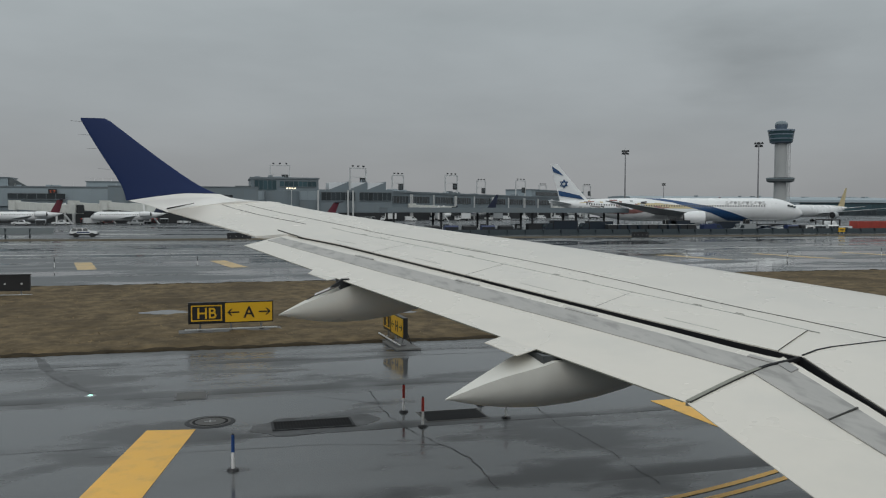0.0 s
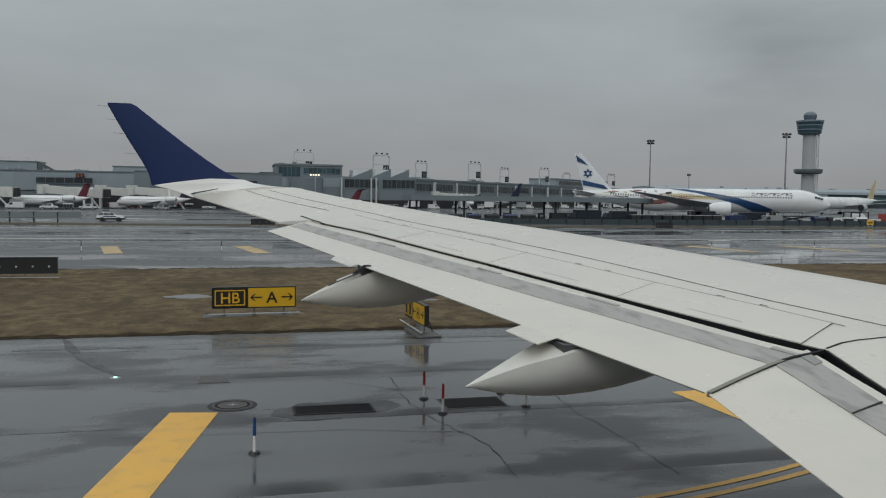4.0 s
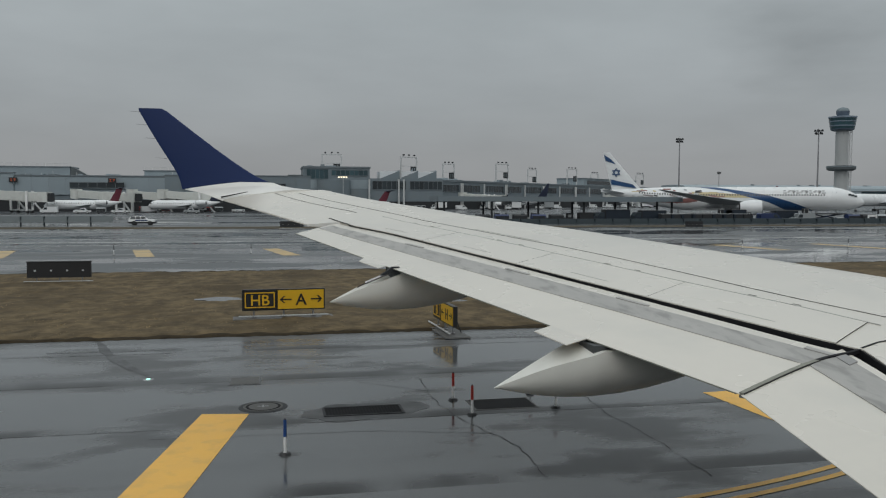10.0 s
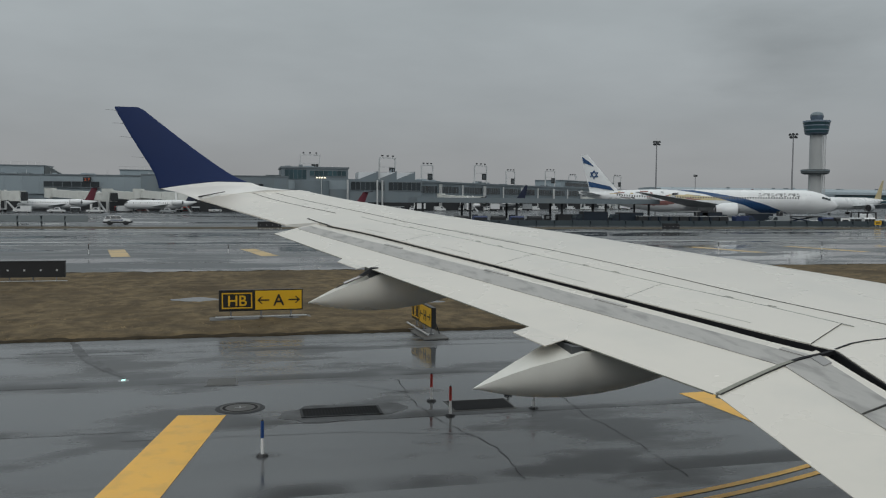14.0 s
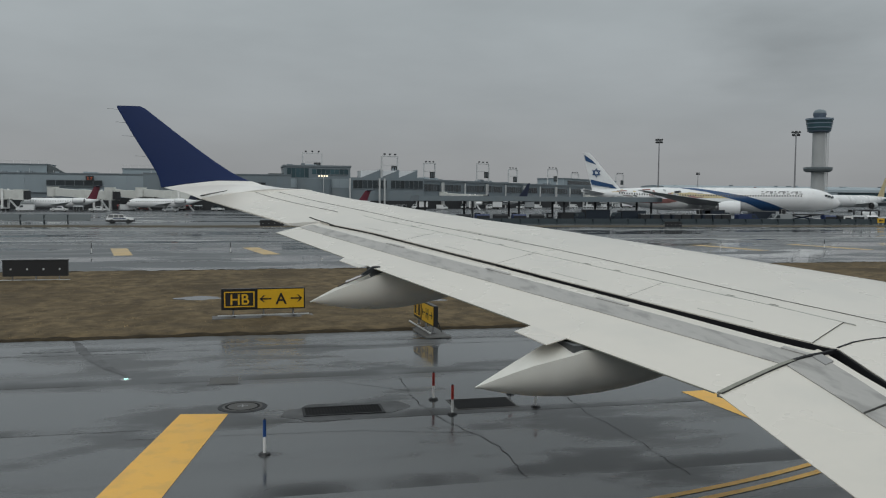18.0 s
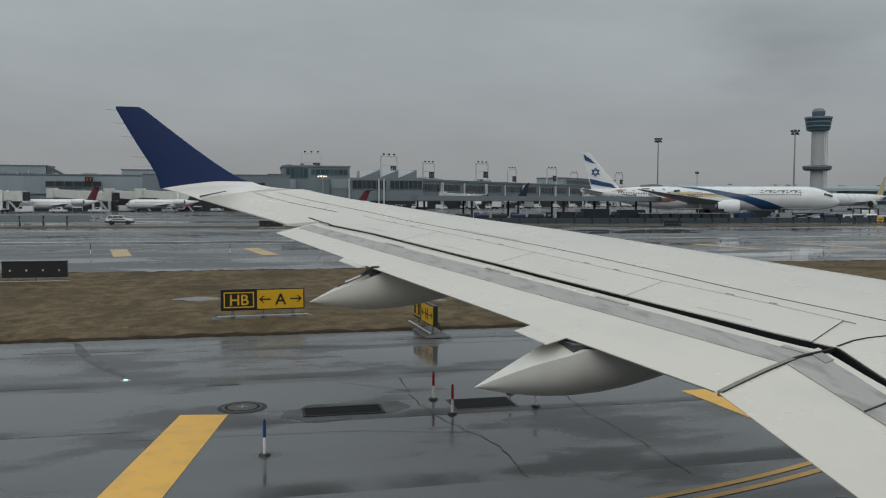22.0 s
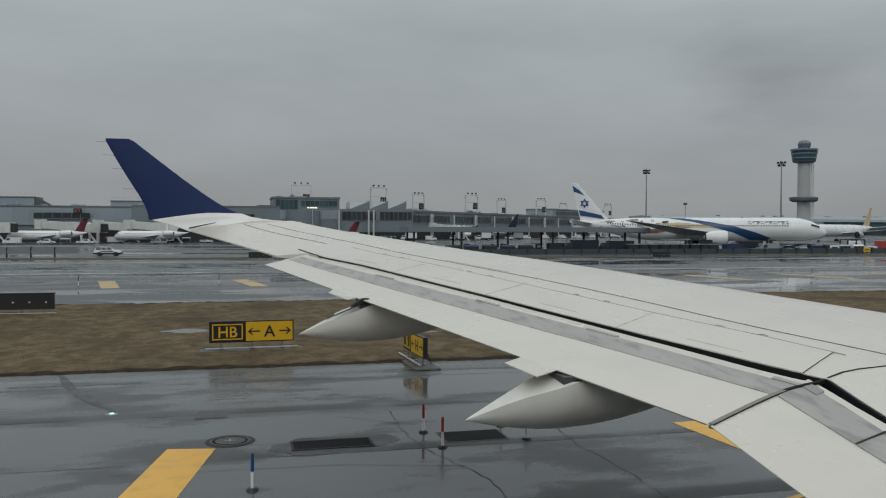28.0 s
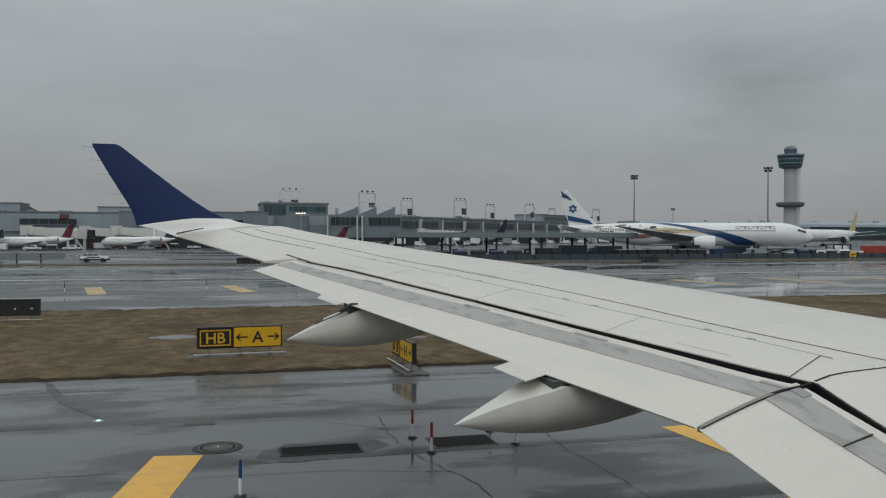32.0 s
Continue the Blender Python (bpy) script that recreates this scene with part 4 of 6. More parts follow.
for a, b, h, d in ((0, 90, 13.9, 0.8), (96, 150, 14.6, 1.4), (150, 205, 13.7, 0.6), (205, 262, 14.2, 1.0)):
    seg = part("wall", Geo().box(a, -d, 6.5, b, 0.4, h), M_PANEL if a % 4 else M_PANELLIGHT, west)
    wall_panels(west, a, b, -d, 6.5, h - 0.5, 6.0, M_PANEL if int(a) % 2 else M_PANELLIGHT)
    part("roof_edge", Geo().box(a, -d - 0.25, h, b, 2, h + 0.4), M_ROOF, west)
for a, b in ((12, 40), (60, 80), (110, 132), (170, 190), (212, 226), (240, 252)):
    facade(west, a, b, -1.45, 9.2, 11.2, 6, M_ROOF, M_GLASS)
for a, b in ((4, 60), (66, 120), (126, 200), (204, 264)):
    part("ground_opening", Geo().box(a, -0.6, 0, b, 0.3, 4.6), M_DGREY, west, "dark open ramp level")
rooftop(west, 5, 256, 2, 13.4, 3, 40)
for a, b, h in ((58, 92, 16.6), (108, 168, 17.4), (196, 224, 16.2)):
    up = part("upper_storey", Geo().box(a, 9, 13.402, b, 24, h), M_PANELLIGHT if a > 100 else M_PANEL, west, "set-back plant storey on the roof")
    part("parapet", Geo().box(a - 0.3, 8.7, h + 0.002, b + 0.3, 24, h + 0.35), M_ROOF, up)
    n = int((b - a) / 3)
    for k in range(n + 1):
        part("rail_post", Geo().box(a + (b - a) * k / n - 0.05, 8.8, h + 0.352, a + (b - a) * k / n + 0.05, 8.9, h + 1.45), M_GALV, up)
    part("rail", Geo().box(a, 8.8, h + 1.452, b, 8.9, h + 1.55), M_GALV, up)
part("roof_stair", Geo().prism([(168.2, 13.42), (176, 13.42), (169.4, 17.3), (168.2, 17.3)], "y", 9, 11), M_PANELDARK, west, "enclosed sloping roof stair")
for sx in (150.5, 188.8, 222.0, 118.0):
    sign = thing("gate_sign", "orange and black gate number board on the wall", "sign", -236 + sx * 0.93, 344.2, 11.0, 0, "gate number boards")
    part("board", Geo().box(-1.5, -0.2, 0.2, 1.5, 0.2, 2.0), M_BLACK, sign)
    part("number_bar", Geo().prism([(-1.0, 0.6), (-0.25, 0.6), (-0.25, 0.95), (-0.6, 0.95), (-0.25, 1.6), (-1.0, 1.6), (-1.0, 1.3), (-0.7, 1.3)], "y", -0.24, -0.2), M_ORANGE, sign)
    part("number_bar", Geo().prism([(0.25, 0.6), (0.55, 0.6), (1.0, 1.3), (1.0, 1.6), (0.2, 1.6), (0.2, 1.3), (0.6, 1.3)], "y", -0.24, -0.2), M_ORANGE, sign)

# core hall
core = thing("terminal_hall", "taller grey terminal hall with sawtooth rooflights", "building", 15, 392, 0)
part("wall", Geo().box(0, 2, 0, 31, 32, 19.6), M_PANEL, core)
part("roof_edge", Geo().box(-0.4, 1.6, 19.6, 31.4, 32, 20.4), M_ROOF, core)
wall_panels(core, 0, 31, 2, 10, 14.2, 5.2, M_PANELLIGHT)
facade(core, 1.5, 11.5, 2, 14.6, 19.0, 5, M_ROOF, M_TEAL)
facade(core, 13.0, 30.0, 2, 16.2, 18.6, 8, M_ROOF, M_TEAL)
part("stair_tower", Geo().box(-7, 4, 0, 0, 16, 16.4), M_PANELDARK, core)
part("canopy_roof", Geo().prism([(-14, 8.5), (-6, 12.2), (-2, 14.0), (-2, 13.2), (-6, 11.4), (-14, 7.7)], "y", -2, 6), M_PANELLIGHT, core, "light sloping roof over the stair")
part("round_wall", Geo().loft([[(14 + 8 * math.sin(t), 1.5 - 6 * math.cos(t) * 0.8, z) for t in np.linspace(-1.4, 1.4, 12)] + [(22, 4, z), (6, 4, z)] for z in (0, 14.0)]), M_PANEL, core, "curved grey wall bay", 40)
part("wall", Geo().box(31, 0, 0, 66, 24, 14.9), M_PANEL, core)
wall_panels(core, 31, 66, 0, 4.2, 9.2, 5.8, M_PANEL)
facade(core, 32, 48, 0, 9.8, 13.6, 7, M_ROOF, M_GLASS)
facade(core, 50, 65.5, 0, 9.8, 13.6, 7, M_ROOF, M_GLASS)
for k in range(3):
    x = 36 + k * 9
    part("sawtooth_gable", Geo().prism([(x, 14.9), (x + 9, 14.9), (x + 9, 18.6)], "y", 2, 2.4), M_PANEL, core, "grey triangular gable of a sawtooth roof")
    part("sawtooth_light", Geo().loft([[(x + 0.02, 2.45, 18.3), (x + 9, 2.45, 18.5), (x + 9, 2.6, 14.9), (x + 0.02, 2.6, 14.9)], [(x + 0.02, 15.5, 18.3), (x + 9, 15.5, 18.5), (x + 9, 16, 14.9), (x + 0.02, 16, 14.9)]]), M_SKYLIGHT, core, "white sawtooth rooflight")
    part("rooflight_edge", Geo().box(x + 9.002, 2, 14.902, x + 9.25, 16, 18.9), M_PANEL, core)
for x in (30.4, 44.4, 46.8):
    part("column", Geo().tube((x, -1.5, 0), (x, -1.5, 14.5), 0.45), M_GALV, core, "round pale column")
part("ground_opening", Geo().box(31, -0.35, 0, 66, 0.1, 4.0), M_DGREY, core, "dark open ramp level")
rooftop(core, 0, 28, 6, 20.4, 7, 4)

# diagonal concourse running off into the distance
diag = thing("terminal_concourse", "long grey concourse with dark ribbon windows", "building", 78, 402, 0, 45)
part("wall", Geo().box(0, 0, 0, 330, 30, 14.0), M_PANEL, diag)
part("roof_edge", Geo().box(-0.3, -0.5, 14.0, 330, 30, 14.9), M_ROOF, diag)
for k in range(7):
    a = k * 47
    wall_panels(diag, a, a + 46.4, 0, 4.4, 8.6, 7.7, M_PANEL)
    facade(diag, a + 4, a + 23.5, 0, 9.0, 12.4, 7, M_ROOF, M_GLASS)
    facade(diag, a + 26.5, a + 45, 0, 9.0, 12.4, 7, M_ROOF, M_GLASS)
    for cx in (0.8, 24.4, 26.0):
        part("column", Geo().tube((a + cx, -1.2, 0), (a + cx, -1.2, 13.4), 0.42, 0.42, 8), M_GALV, diag)
part("ground_opening", Geo().box(0, -0.3, 0, 330, 0.1, 4.2), M_DGREY, diag, "dark open ramp level")
part("upper_storey", Geo().box(190, 4, 14.9, 290, 24, 19.4), M_PANELLIGHT, diag)
facade(diag, 196, 284, 4, 15.8, 18.2, 20, M_ROOF, M_GLASS)
part("roof_edge", Geo().box(189.5, 3.4, 19.4, 290.5, 24, 20.0), M_ROOF, diag)
rooftop(diag, 5, 180, 4, 14.9, 11, 10)

# big glazed terminal behind the tower
glass_hall = thing("glass_terminal", "long low glazed terminal with pale curved roof", "building", 428, 800, 0)
part("wall", Geo().box(0, 6, 0, 330, 60, 15.0), M_PANELDARK, glass_hall)
part("roof", Geo().prism([(3, 15.2), (4, 18.0), (9, 20.4), (30, 21.6), (60, 21.0), (60, 15.2)], "x", -2, 332), M_PANELLIGHT, glass_hall, "pale curved metal roof", 30)
facade(glass_hall, 0, 330, 6, 6.4, 14.8, 44, M_PANELDARK, M_TEAL, 0.4)
facade(glass_hall, 0, 330, 6, 0.6, 5.6, 44, M_ROOF, M_GLASS, 0.4)
rooftop(glass_hall, 10, 320, 12, 20.8, 15, 16)
annex = thing("terminal_annex", "low dark terminal wing beyond the glazed hall", "building", 761, 800, 0)
part("wall", Geo().box(0, 0, 0, 420, 40, 12.5), M_PANELDARK, annex)
part("roof_edge", Geo().box(-0.4, -0.6, 12.5, 420, 40, 13.6), M_ROOF, annex)
facade(annex, 4, 416, 0, 5.5, 10.5, 40, M_PANELDARK, M_TEAL, 0.3)
rooftop(annex, 5, 400, 4, 13.6, 17, 16)
backlot = thing("far_buildings", "low far airport buildings on the hazy skyline", "building", -620, 640, 0)
for a, b, h in ((0, 120, 10), (130, 260, 13), (275, 360, 9), (370, 480, 15), (500, 640, 11)):
    part("wall", Geo().box(a, 0, 0, b, 30, h), M_PANEL, backlot)
    part("roof_edge", Geo().box(a - 0.5, -0.5, h, b + 0.5, 30, h + 0.8), M_ROOF, backlot)

# ---- control tower ----
tower = thing("control_tower", "tall pale concrete control tower with dark banded cab", "control tower", 565, 745, 0)
def ringz(r, z, n=24, sq=1.0):
    return [(0.97 * r * math.cos(2 * math.pi * k / n), 0.97 * r * math.sin(2 * math.pi * k / n) * sq, z) for k in range(n)]


part("base", Geo().box(-21.5, -10, 0, 21.5, 12, 5.0).box(-20.5, -9, 5.002, 20.5, 10, 9.5).box(-18, -8, 9.502, 18, 8, 14.0), M_PANELLIGHT, tower, "stepped grey base building")
part("shaft", Geo().loft([ringz(6.7, 0), ringz(6.3, 60), ringz(6.4, 76)]), M_TOWER, tower, "pale ribbed concrete shaft", 40)
part("gallery", Geo().loft([ringz(11.5, 35.0), ringz(14.0, 36.2), ringz(14.4, 39.5), ringz(12.5, 40.0)]), M_PANELDARK, tower, "dark ring gallery round the shaft", 30)
part("gallery_rail", Geo().loft([ringz(14.55, 38.4), ringz(14.55, 39.0)], caps=False), M_PANELLIGHT, tower)
part("cab_base", Geo().loft([ringz(9.0, 75.0), ringz(11.3, 76.0), ringz(11.7, 77.0)]), M_CAB, tower, "dark flared cab underside", 30)
for i, (ra, rb, za, zb) in enumerate(((11.75, 12.1, 77.0, 79.4), (12.35, 12.8, 80.4, 83.8), (13.0, 13.5, 84.8, 87.6))):
    part("cab_glass", Geo().loft([ringz(ra, za), ringz(rb, zb)]), M_TEAL, tower, "dark band of cab windows", 30)
for ra, rb, za, zb in ((12.25, 12.45, 79.4, 80.4), (12.95, 13.15, 83.8, 84.8), (13.8, 13.9, 87.6, 89.2)):
    part("cab_band", Geo().loft([ringz(ra, za), ringz(rb, zb)]), M_CABBAND, tower, "blue-grey ring band", 30)
part("cab_roof", Geo().loft([ringz(13.6, 89.2), ringz(8.5, 89.8)]), M_CABBAND, tower, "", 30)
part("top_drum", Geo().loft([ringz(5.6, 89.4), ringz(6.6, 93.0), ringz(6.4, 94.6)]), M_CAB, tower, "small dark top cab", 30)
part("dome", Geo().loft([ringz(6.6, 94.6), ringz(6.0, 96.2), ringz(4.2, 97.8), ringz(1.2, 98.6)]), M_PANEL, tower, "small grey dome", 50)
for ax, ay in ((6.6, -3.0), (9.4, -3.0), (6.6, 1.0), (9.4, 1.0)):
    part("lift_post", Geo().tube((ax, ay, 9), (ax, ay, 78), 0.28, 0.28, 6), M_GALV, tower)
lat = Geo()
for z in range(12, 78, 4):
    lat.tube((6.6, -3.0, z), (9.4, -3.0, z + 4), 0.22, 0.22, 5).tube((9.4, -3.0, z), (6.6, -3.0, z + 4), 0.22, 0.22, 5)
part("lattice", lat, M_GALV, tower, "open steel lattice beside the shaft")

def letters(text, size, x, y, z, material, parent):
    """Flat raised lettering that faces -Y."""
    cu = bpy.data.curves.new("lettering", "FONT")
    cu.body, cu.size, cu.extrude, cu.align_x = text, size, 0.006, "CENTER"
    cu.offset = 0.012 * size
    tmp = bpy.data.objects.new("lettering", cu)
    me = bpy.data.meshes.new_from_object(tmp)
    bpy.data.objects.remove(tmp)
    bpy.data.curves.remove(cu)
    me.materials.clear()
    me.materials.append(material)
    ob = new("lettering", me)
    ob.parent, ob.matrix_basis = parent, pose(x, y, z, 90, 0, 0)
    return ob


# ---- gate floodlight portals ----
def portal(x, y, rz, h=25.0, w=9.5, number=""):
    p = thing("floodlight_portal", "tall white portal frame with floodlights and gate board", "light frame", x, y, 0, rz, "gate floodlight portals")
    for sx in (-w / 2, w / 2):
        part("post", Geo().box(sx - 0.29, -0.29, 0, sx + 0.29, 0.29, h), M_GALV, p)
    part("beam", Geo().box(-w / 2 - 0.29, -0.27, h + 0.002, w / 2 + 0.29, 0.27, h + 0.45), M_GALV, p)
    part("beam", Geo().box(-w / 2 + 0.30, -0.12, h - 4.2, w / 2 - 0.30, 0.12, h - 3.95), M_GALV, p)
    board = part("gate_board", Geo().box(w / 2 - 4.0, -0.55, h - 7.8, w / 2 - 0.6, -0.43, h - 4.3), M_DGREY, p, "grey gate board")
    if number:
        letters(number, 3.2, w / 2 - 2.3, -0.56, h - 7.1, M_PANELLIGHT, board)
    else:
        for bx in (w / 2 - 3.4, w / 2 - 2.1):
            part("number_bar", Geo().box(bx, -0.60, h - 7.1, bx + 0.8, -0.552, h - 5.0), M_PANELDARK, board)
    for k in range(3):
        lx = -w / 2 + w * (k + 0.5) / 3
        lamp = part("floodlight", Geo().box(lx - 0.42, -0.6, h + 0.95, lx + 0.42, 0.1, h + 1.55), M_DGREY, p, "dark floodlight head")
        part("bracket", Geo().box(lx - 0.1, -0.2, h + 0.45, lx + 0.1, 0, h + 1.1), M_GALV, lamp)
    return p


for x, y, h in ((65, 396, 25), (130, 462, 25), (197, 528, 25), (287, 617, 25), (95, 445, 24), (165, 515, 24), (236, 585, 24), (30, 420, 27)):
    portal(x, y, 28 if h < 27 else 0, h, 9.5 if h > 24 else 8.0, "41" if x == 65 else "")

def lamp_row(x, y, z, n):
    r = thing("wall_floodlights", "row of lit floodlights on a bracket", "floodlight", x, y, z, 0, "lit wall floodlights")
    part("rail", Geo().box(-0.2, 0, -0.2, n * 1.2, 0.2, 0).tube((n * 0.6, 0.1, -z), (n * 0.6, 0.1, -0.2), 0.16, 0.12, 6), M_GALV, r)
    for k in range(n):
        part("lamp", Geo().box(k * 1.2, -0.35, 0.004, k * 1.2 + 0.7, 0.1, 0.5), M_LAMP, r, "lit lamp")


lamp_row(-17, 396.5, 16.9, 3)
lamp_row(30.5, 387.6, 15.0, 4)

# ---- tall apron masts ----
for mx, my, mh in ((144, 277, 27), (172, 238, 27.5), (300, 520, 24)):
    m = thing("apron_light_mast", "tall slim grey mast with a ring of floodlights", "light mast", mx, my, 0, 0, "apron light masts")
    part("pole", Geo().tube((0, 0, 0), (0, 0, mh), 0.34, 0.17, 10), M_STEEL, m)
    part("ring", Geo().tube((0, 0, mh - 0.5), (0, 0, mh - 0.35), 0.8, 0.8, 12), M_GALV, m)
    for k in range(8):
        a = 2 * math.pi * k / 8
        up = 0.9 * (k % 2)
        part("floodlight", Geo().box(1.05 * math.cos(a) - 0.34, 1.05 * math.sin(a) - 0.3, mh - 1.2 + up, 1.05 * math.cos(a) + 0.34, 1.05 * math.sin(a) + 0.3, mh - 0.55 + up, (0.6, 0.7)), M_DGREY, m)
    part("cap", Geo().tube((0, 0, mh), (0, 0, mh + 1.4), 0.06, 0.03, 6), M_GALV, m)

# ---- blast fences ----
def blast_fence(x0, x1, y, h, foot, paint, group):
    """foot: height of the open space under the panels."""
    fnc = thing("blast_fence", "long low grey-blue steel fence on short posts", "fence", x0, y, 0, 0, group)
    L = x1 - x0
    n = int(L / 4)
    m = (foot + h) / 2
    for i in range(n):
        a, b = L * i / n, L * (i + 1) / n
        part("panel", Geo().prism([(-0.25, foot), (0.1, m), (0.5, h), (0.6, h), (0.2, m), (-0.15, foot)], "x", a + 0.04, b - 0.04), paint, fnc)
        part("post", Geo().box(a - 0.07, -0.1, 0, a + 0.07, 0.55, h * 0.95), M_FENCE, fnc)
    part("rail", Geo().box(0, -0.32, foot - 0.13, L, -0.24, foot - 0.03), M_PANELDARK, fnc)


blast_fence(-130, -29, 165.5, 1.9, 0.85, M_PANELDARK, "blast fences")
blast_fence(18, 190, 163, 1.3, 0.20, M_FENCE, "blast fences")

# ---- airfield signs ----
def arrow(x, z, d, size, y, material, parent):
    s = size * 0.5
    poly = [(x - d * s, z), (x - d * s * 0.35, z + s * 0.6), (x - d * s * 0.1, z + s * 0.6), (x - d * s * 0.55, z + s * 0.12), (x + d * s, z + s * 0.12),
            (x + d * s, z - s * 0.12), (x - d * s * 0.55, z - s * 0.12), (x - d * s * 0.1, z - s * 0.6), (x - d * s * 0.35, z - s * 0.6)]
    part("arrow", Geo().prism(poly, "y", y - 0.008, y), material, parent)


def sign_stand(s, w, d):
    """Concrete pad, frangible legs and white base rail."""
    part("pad", Geo().box(-w / 2 - 0.4, -d - 0.15, 0, w / 2 + 0.4, d + 0.15, 0.05, (0.985, 0.95)), M_CONCRETE, s, "damp concrete pad")
    for k in range(3):
        x = -w / 2 + w * (0.14 + 0.36 * k)
        leg = part("leg", Geo().tube((x, 0, 0.06), (x, 0, 0.36), 0.04, 0.04, 8), M_STEEL, s)
        part("flange", Geo().tube((x, 0, 0.06), (x, 0, 0.10), 0.10, 0.10, 10), M_STEEL, leg)
    part("rail", Geo().box(-w / 2 - 0.15, -0.30, 0.13, w / 2 + 0.15, -0.24, 0.17), M_GALV, s, "grey base rail")


def taxi_sign(x, y, rz, black_text, yellow_text, arrows, z=0.02, k=1.0):
    s = thing("taxiway_sign", "black and yellow lit taxiway guidance sign on legs", "sign", x, y, z, rz, "taxiway signs")
    wb, wy, h = 1.30 * k, 1.80 * k, 0.80 * k
    w = wb + wy
    sign_stand(s, w, 0.35)
    part("housing", Geo().box(-w / 2, -0.10, 0.36, w / 2, 0.07, 0.36 + h), M_BLACK, s, "black sign housing")
    for kx in (-0.36, 0.0, 0.36):
        part("brace", Geo().tube((w * kx, 0.07, 0.36 + h * 0.55), (w * kx, 0.34, 0.08), 0.02, 0.02, 6), M_BLACK, s, "thin black back brace")
    bp = part("black_panel", Geo().box(-w / 2 + 0.05, -0.125, 0.41, -w / 2 + wb - 0.03, -0.102, 0.31 + h), M_BLACK, s)
    x0, x1, z0, z1 = -w / 2 + 0.12, -w / 2 + wb - 0.10, 0.48, 0.24 + h
    rim = Geo().box(x0, -0.135, z0, x1, -0.126, z0 + 0.05).box(x0, -0.135, z1 - 0.05, x1, -0.126, z1).box(x0, -0.135, z0 + 0.051, x0 + 0.05, -0.126, z1 - 0.051).box(x1 - 0.05, -0.135, z0 + 0.051, x1, -0.126, z1 - 0.051)
    part("yellow_border", rim, M_SIGNYEL, bp)
    letters(black_text, 0.56 * k, (x0 + x1) / 2, -0.130, 0.36 + 0.205 * k, M_SIGNYEL, bp)
    yp = part("yellow_panel", Geo().box(-w / 2 + wb + 0.03, -0.125, 0.41, w / 2 - 0.05, -0.102, 0.31 + h), M_SIGNYEL, s, "bright yellow face")
    cx = -w / 2 + wb + wy / 2
    letters(yellow_text, 0.60 * k, cx, -0.130, 0.36 + 0.19 * k, M_BLACK, yp)
    for d in arrows:
        arrow(cx - 0.58 * k * d, 0.36 + 0.40 * k, d, 0.44 * k, -0.126, M_BLACK, yp)
    return s


taxi_sign(0.5, 36.9, 3, "HB", "A", (1, -1), 0.07, 1.15)
taxi_sign(6.8, 32.4, -87, "B", "H", (1, -1))


def sign_back(x, y, w, h, rz=0):
    s = thing("sign_back", "plain black back of a taxiway sign on legs", "sign", x, y, 0, rz, "taxiway sign backs")
    sign_stand(s, w, 0.4)
    part("housing", Geo().box(-w / 2, -0.12, 0.36, w / 2, 0.12, 0.36 + h), M_BLACK, s)
    part("lid", Geo().box(-w / 2 - 0.03, -0.16, 0.362 + h, w / 2 + 0.03, 0.16, 0.42 + h), M_DGREY, s)
    for k in range(4):
        part("latch", Geo().box(-w / 2 + w * (k + 0.5) / 4 - 0.05, -0.15, 0.75, -w / 2 + w * (k + 0.5) / 4 + 0.05, -0.121, 0.85), M_GALV, s)


for x, y, w, h in ((3.5, 146, 4.0, 0.95), (76, 140, 3.4, 0.95), (41, 143, 3.4, 0.95)):
    sign_back(x, y, w, h)
small = thing("fence_sign", "small yellow sign beside the apron fence", "sign", 139.4, 161.6, 0)
part("face", Geo().box(-0.9, -0.06, 0.5, 0.9, 0.06, 1.5), M_SIGNYEL, small)
part("text_bar", Geo().box(-0.6, -0.08, 0.85, 0.6, -0.062, 1.1), M_BLACK, small)
part("leg", Geo().box(-0.6, -0.05, 0, -0.5, 0.05, 0.5).box(0.5, -0.05, 0, 0.6, 0.05, 0.5), M_GALV, small)

sign_back(-12.9, 55.2, 3.7, 0.95)

# ---- edge markers ----
def stake(x, y, top, group, label, h=0.62):
    s = thing("edge_marker", label, "marker", x, y, 0, 0, group)
    part("base", Geo().tube((0, 0, 0), (0, 0, 0.05), 0.13, 0.10, 12), M_BLACK, s)
    part("stem", Geo().tube((0, 0, 0.05), (0, 0, h * 0.52), 0.035, 0.033, 10), M_WHITE, s, "white stem")
    part("sleeve", Geo().tube((0, 0, h * 0.522), (0, 0, h), 0.037, 0.034, 10), top, s, "coloured sleeve")
    part("cap", Geo().tube((0, 0, h + 0.001), (0, 0, h + 0.03), 0.03, 0.008, 8), M_BLACK, s)


stake(13.4, 17.4, M_BLUE, "taxiway edge markers", "blue and white edge marker stake on tarmac", 0.74)
stake(0.23, 17.22, M_BLUE, "taxiway edge markers", "blue and white edge marker stake on tarmac", 0.74)
for bx in (-37, -25, -14.3, -1.9, 24, 37, 50, 63, 76, 89):
    stake(bx, 81.5, M_BLACK, "far taxiway markers", "thin dark edge marker stake beside far taxiway", 0.95)

for dx, dy in ((0, 0), (0.14, -1.54), (2.39, -1.29), (2.2, 0.25)):
    stake(4.65 + dx, 21.15 + dy, M_RED, "red and white warning stakes", "red and white warning stake round a pit cover", 0.72)
pit = thing("pit_cover", "dark rectangular pit cover flush in the tarmac", "pit cover", 5.8, 20.5, 0)
part("frame", Geo().box(-0.85, -0.55, 0, 0.85, 0.55, 0.014, (0.98, 0.97)), M_CONCRETE, pit)
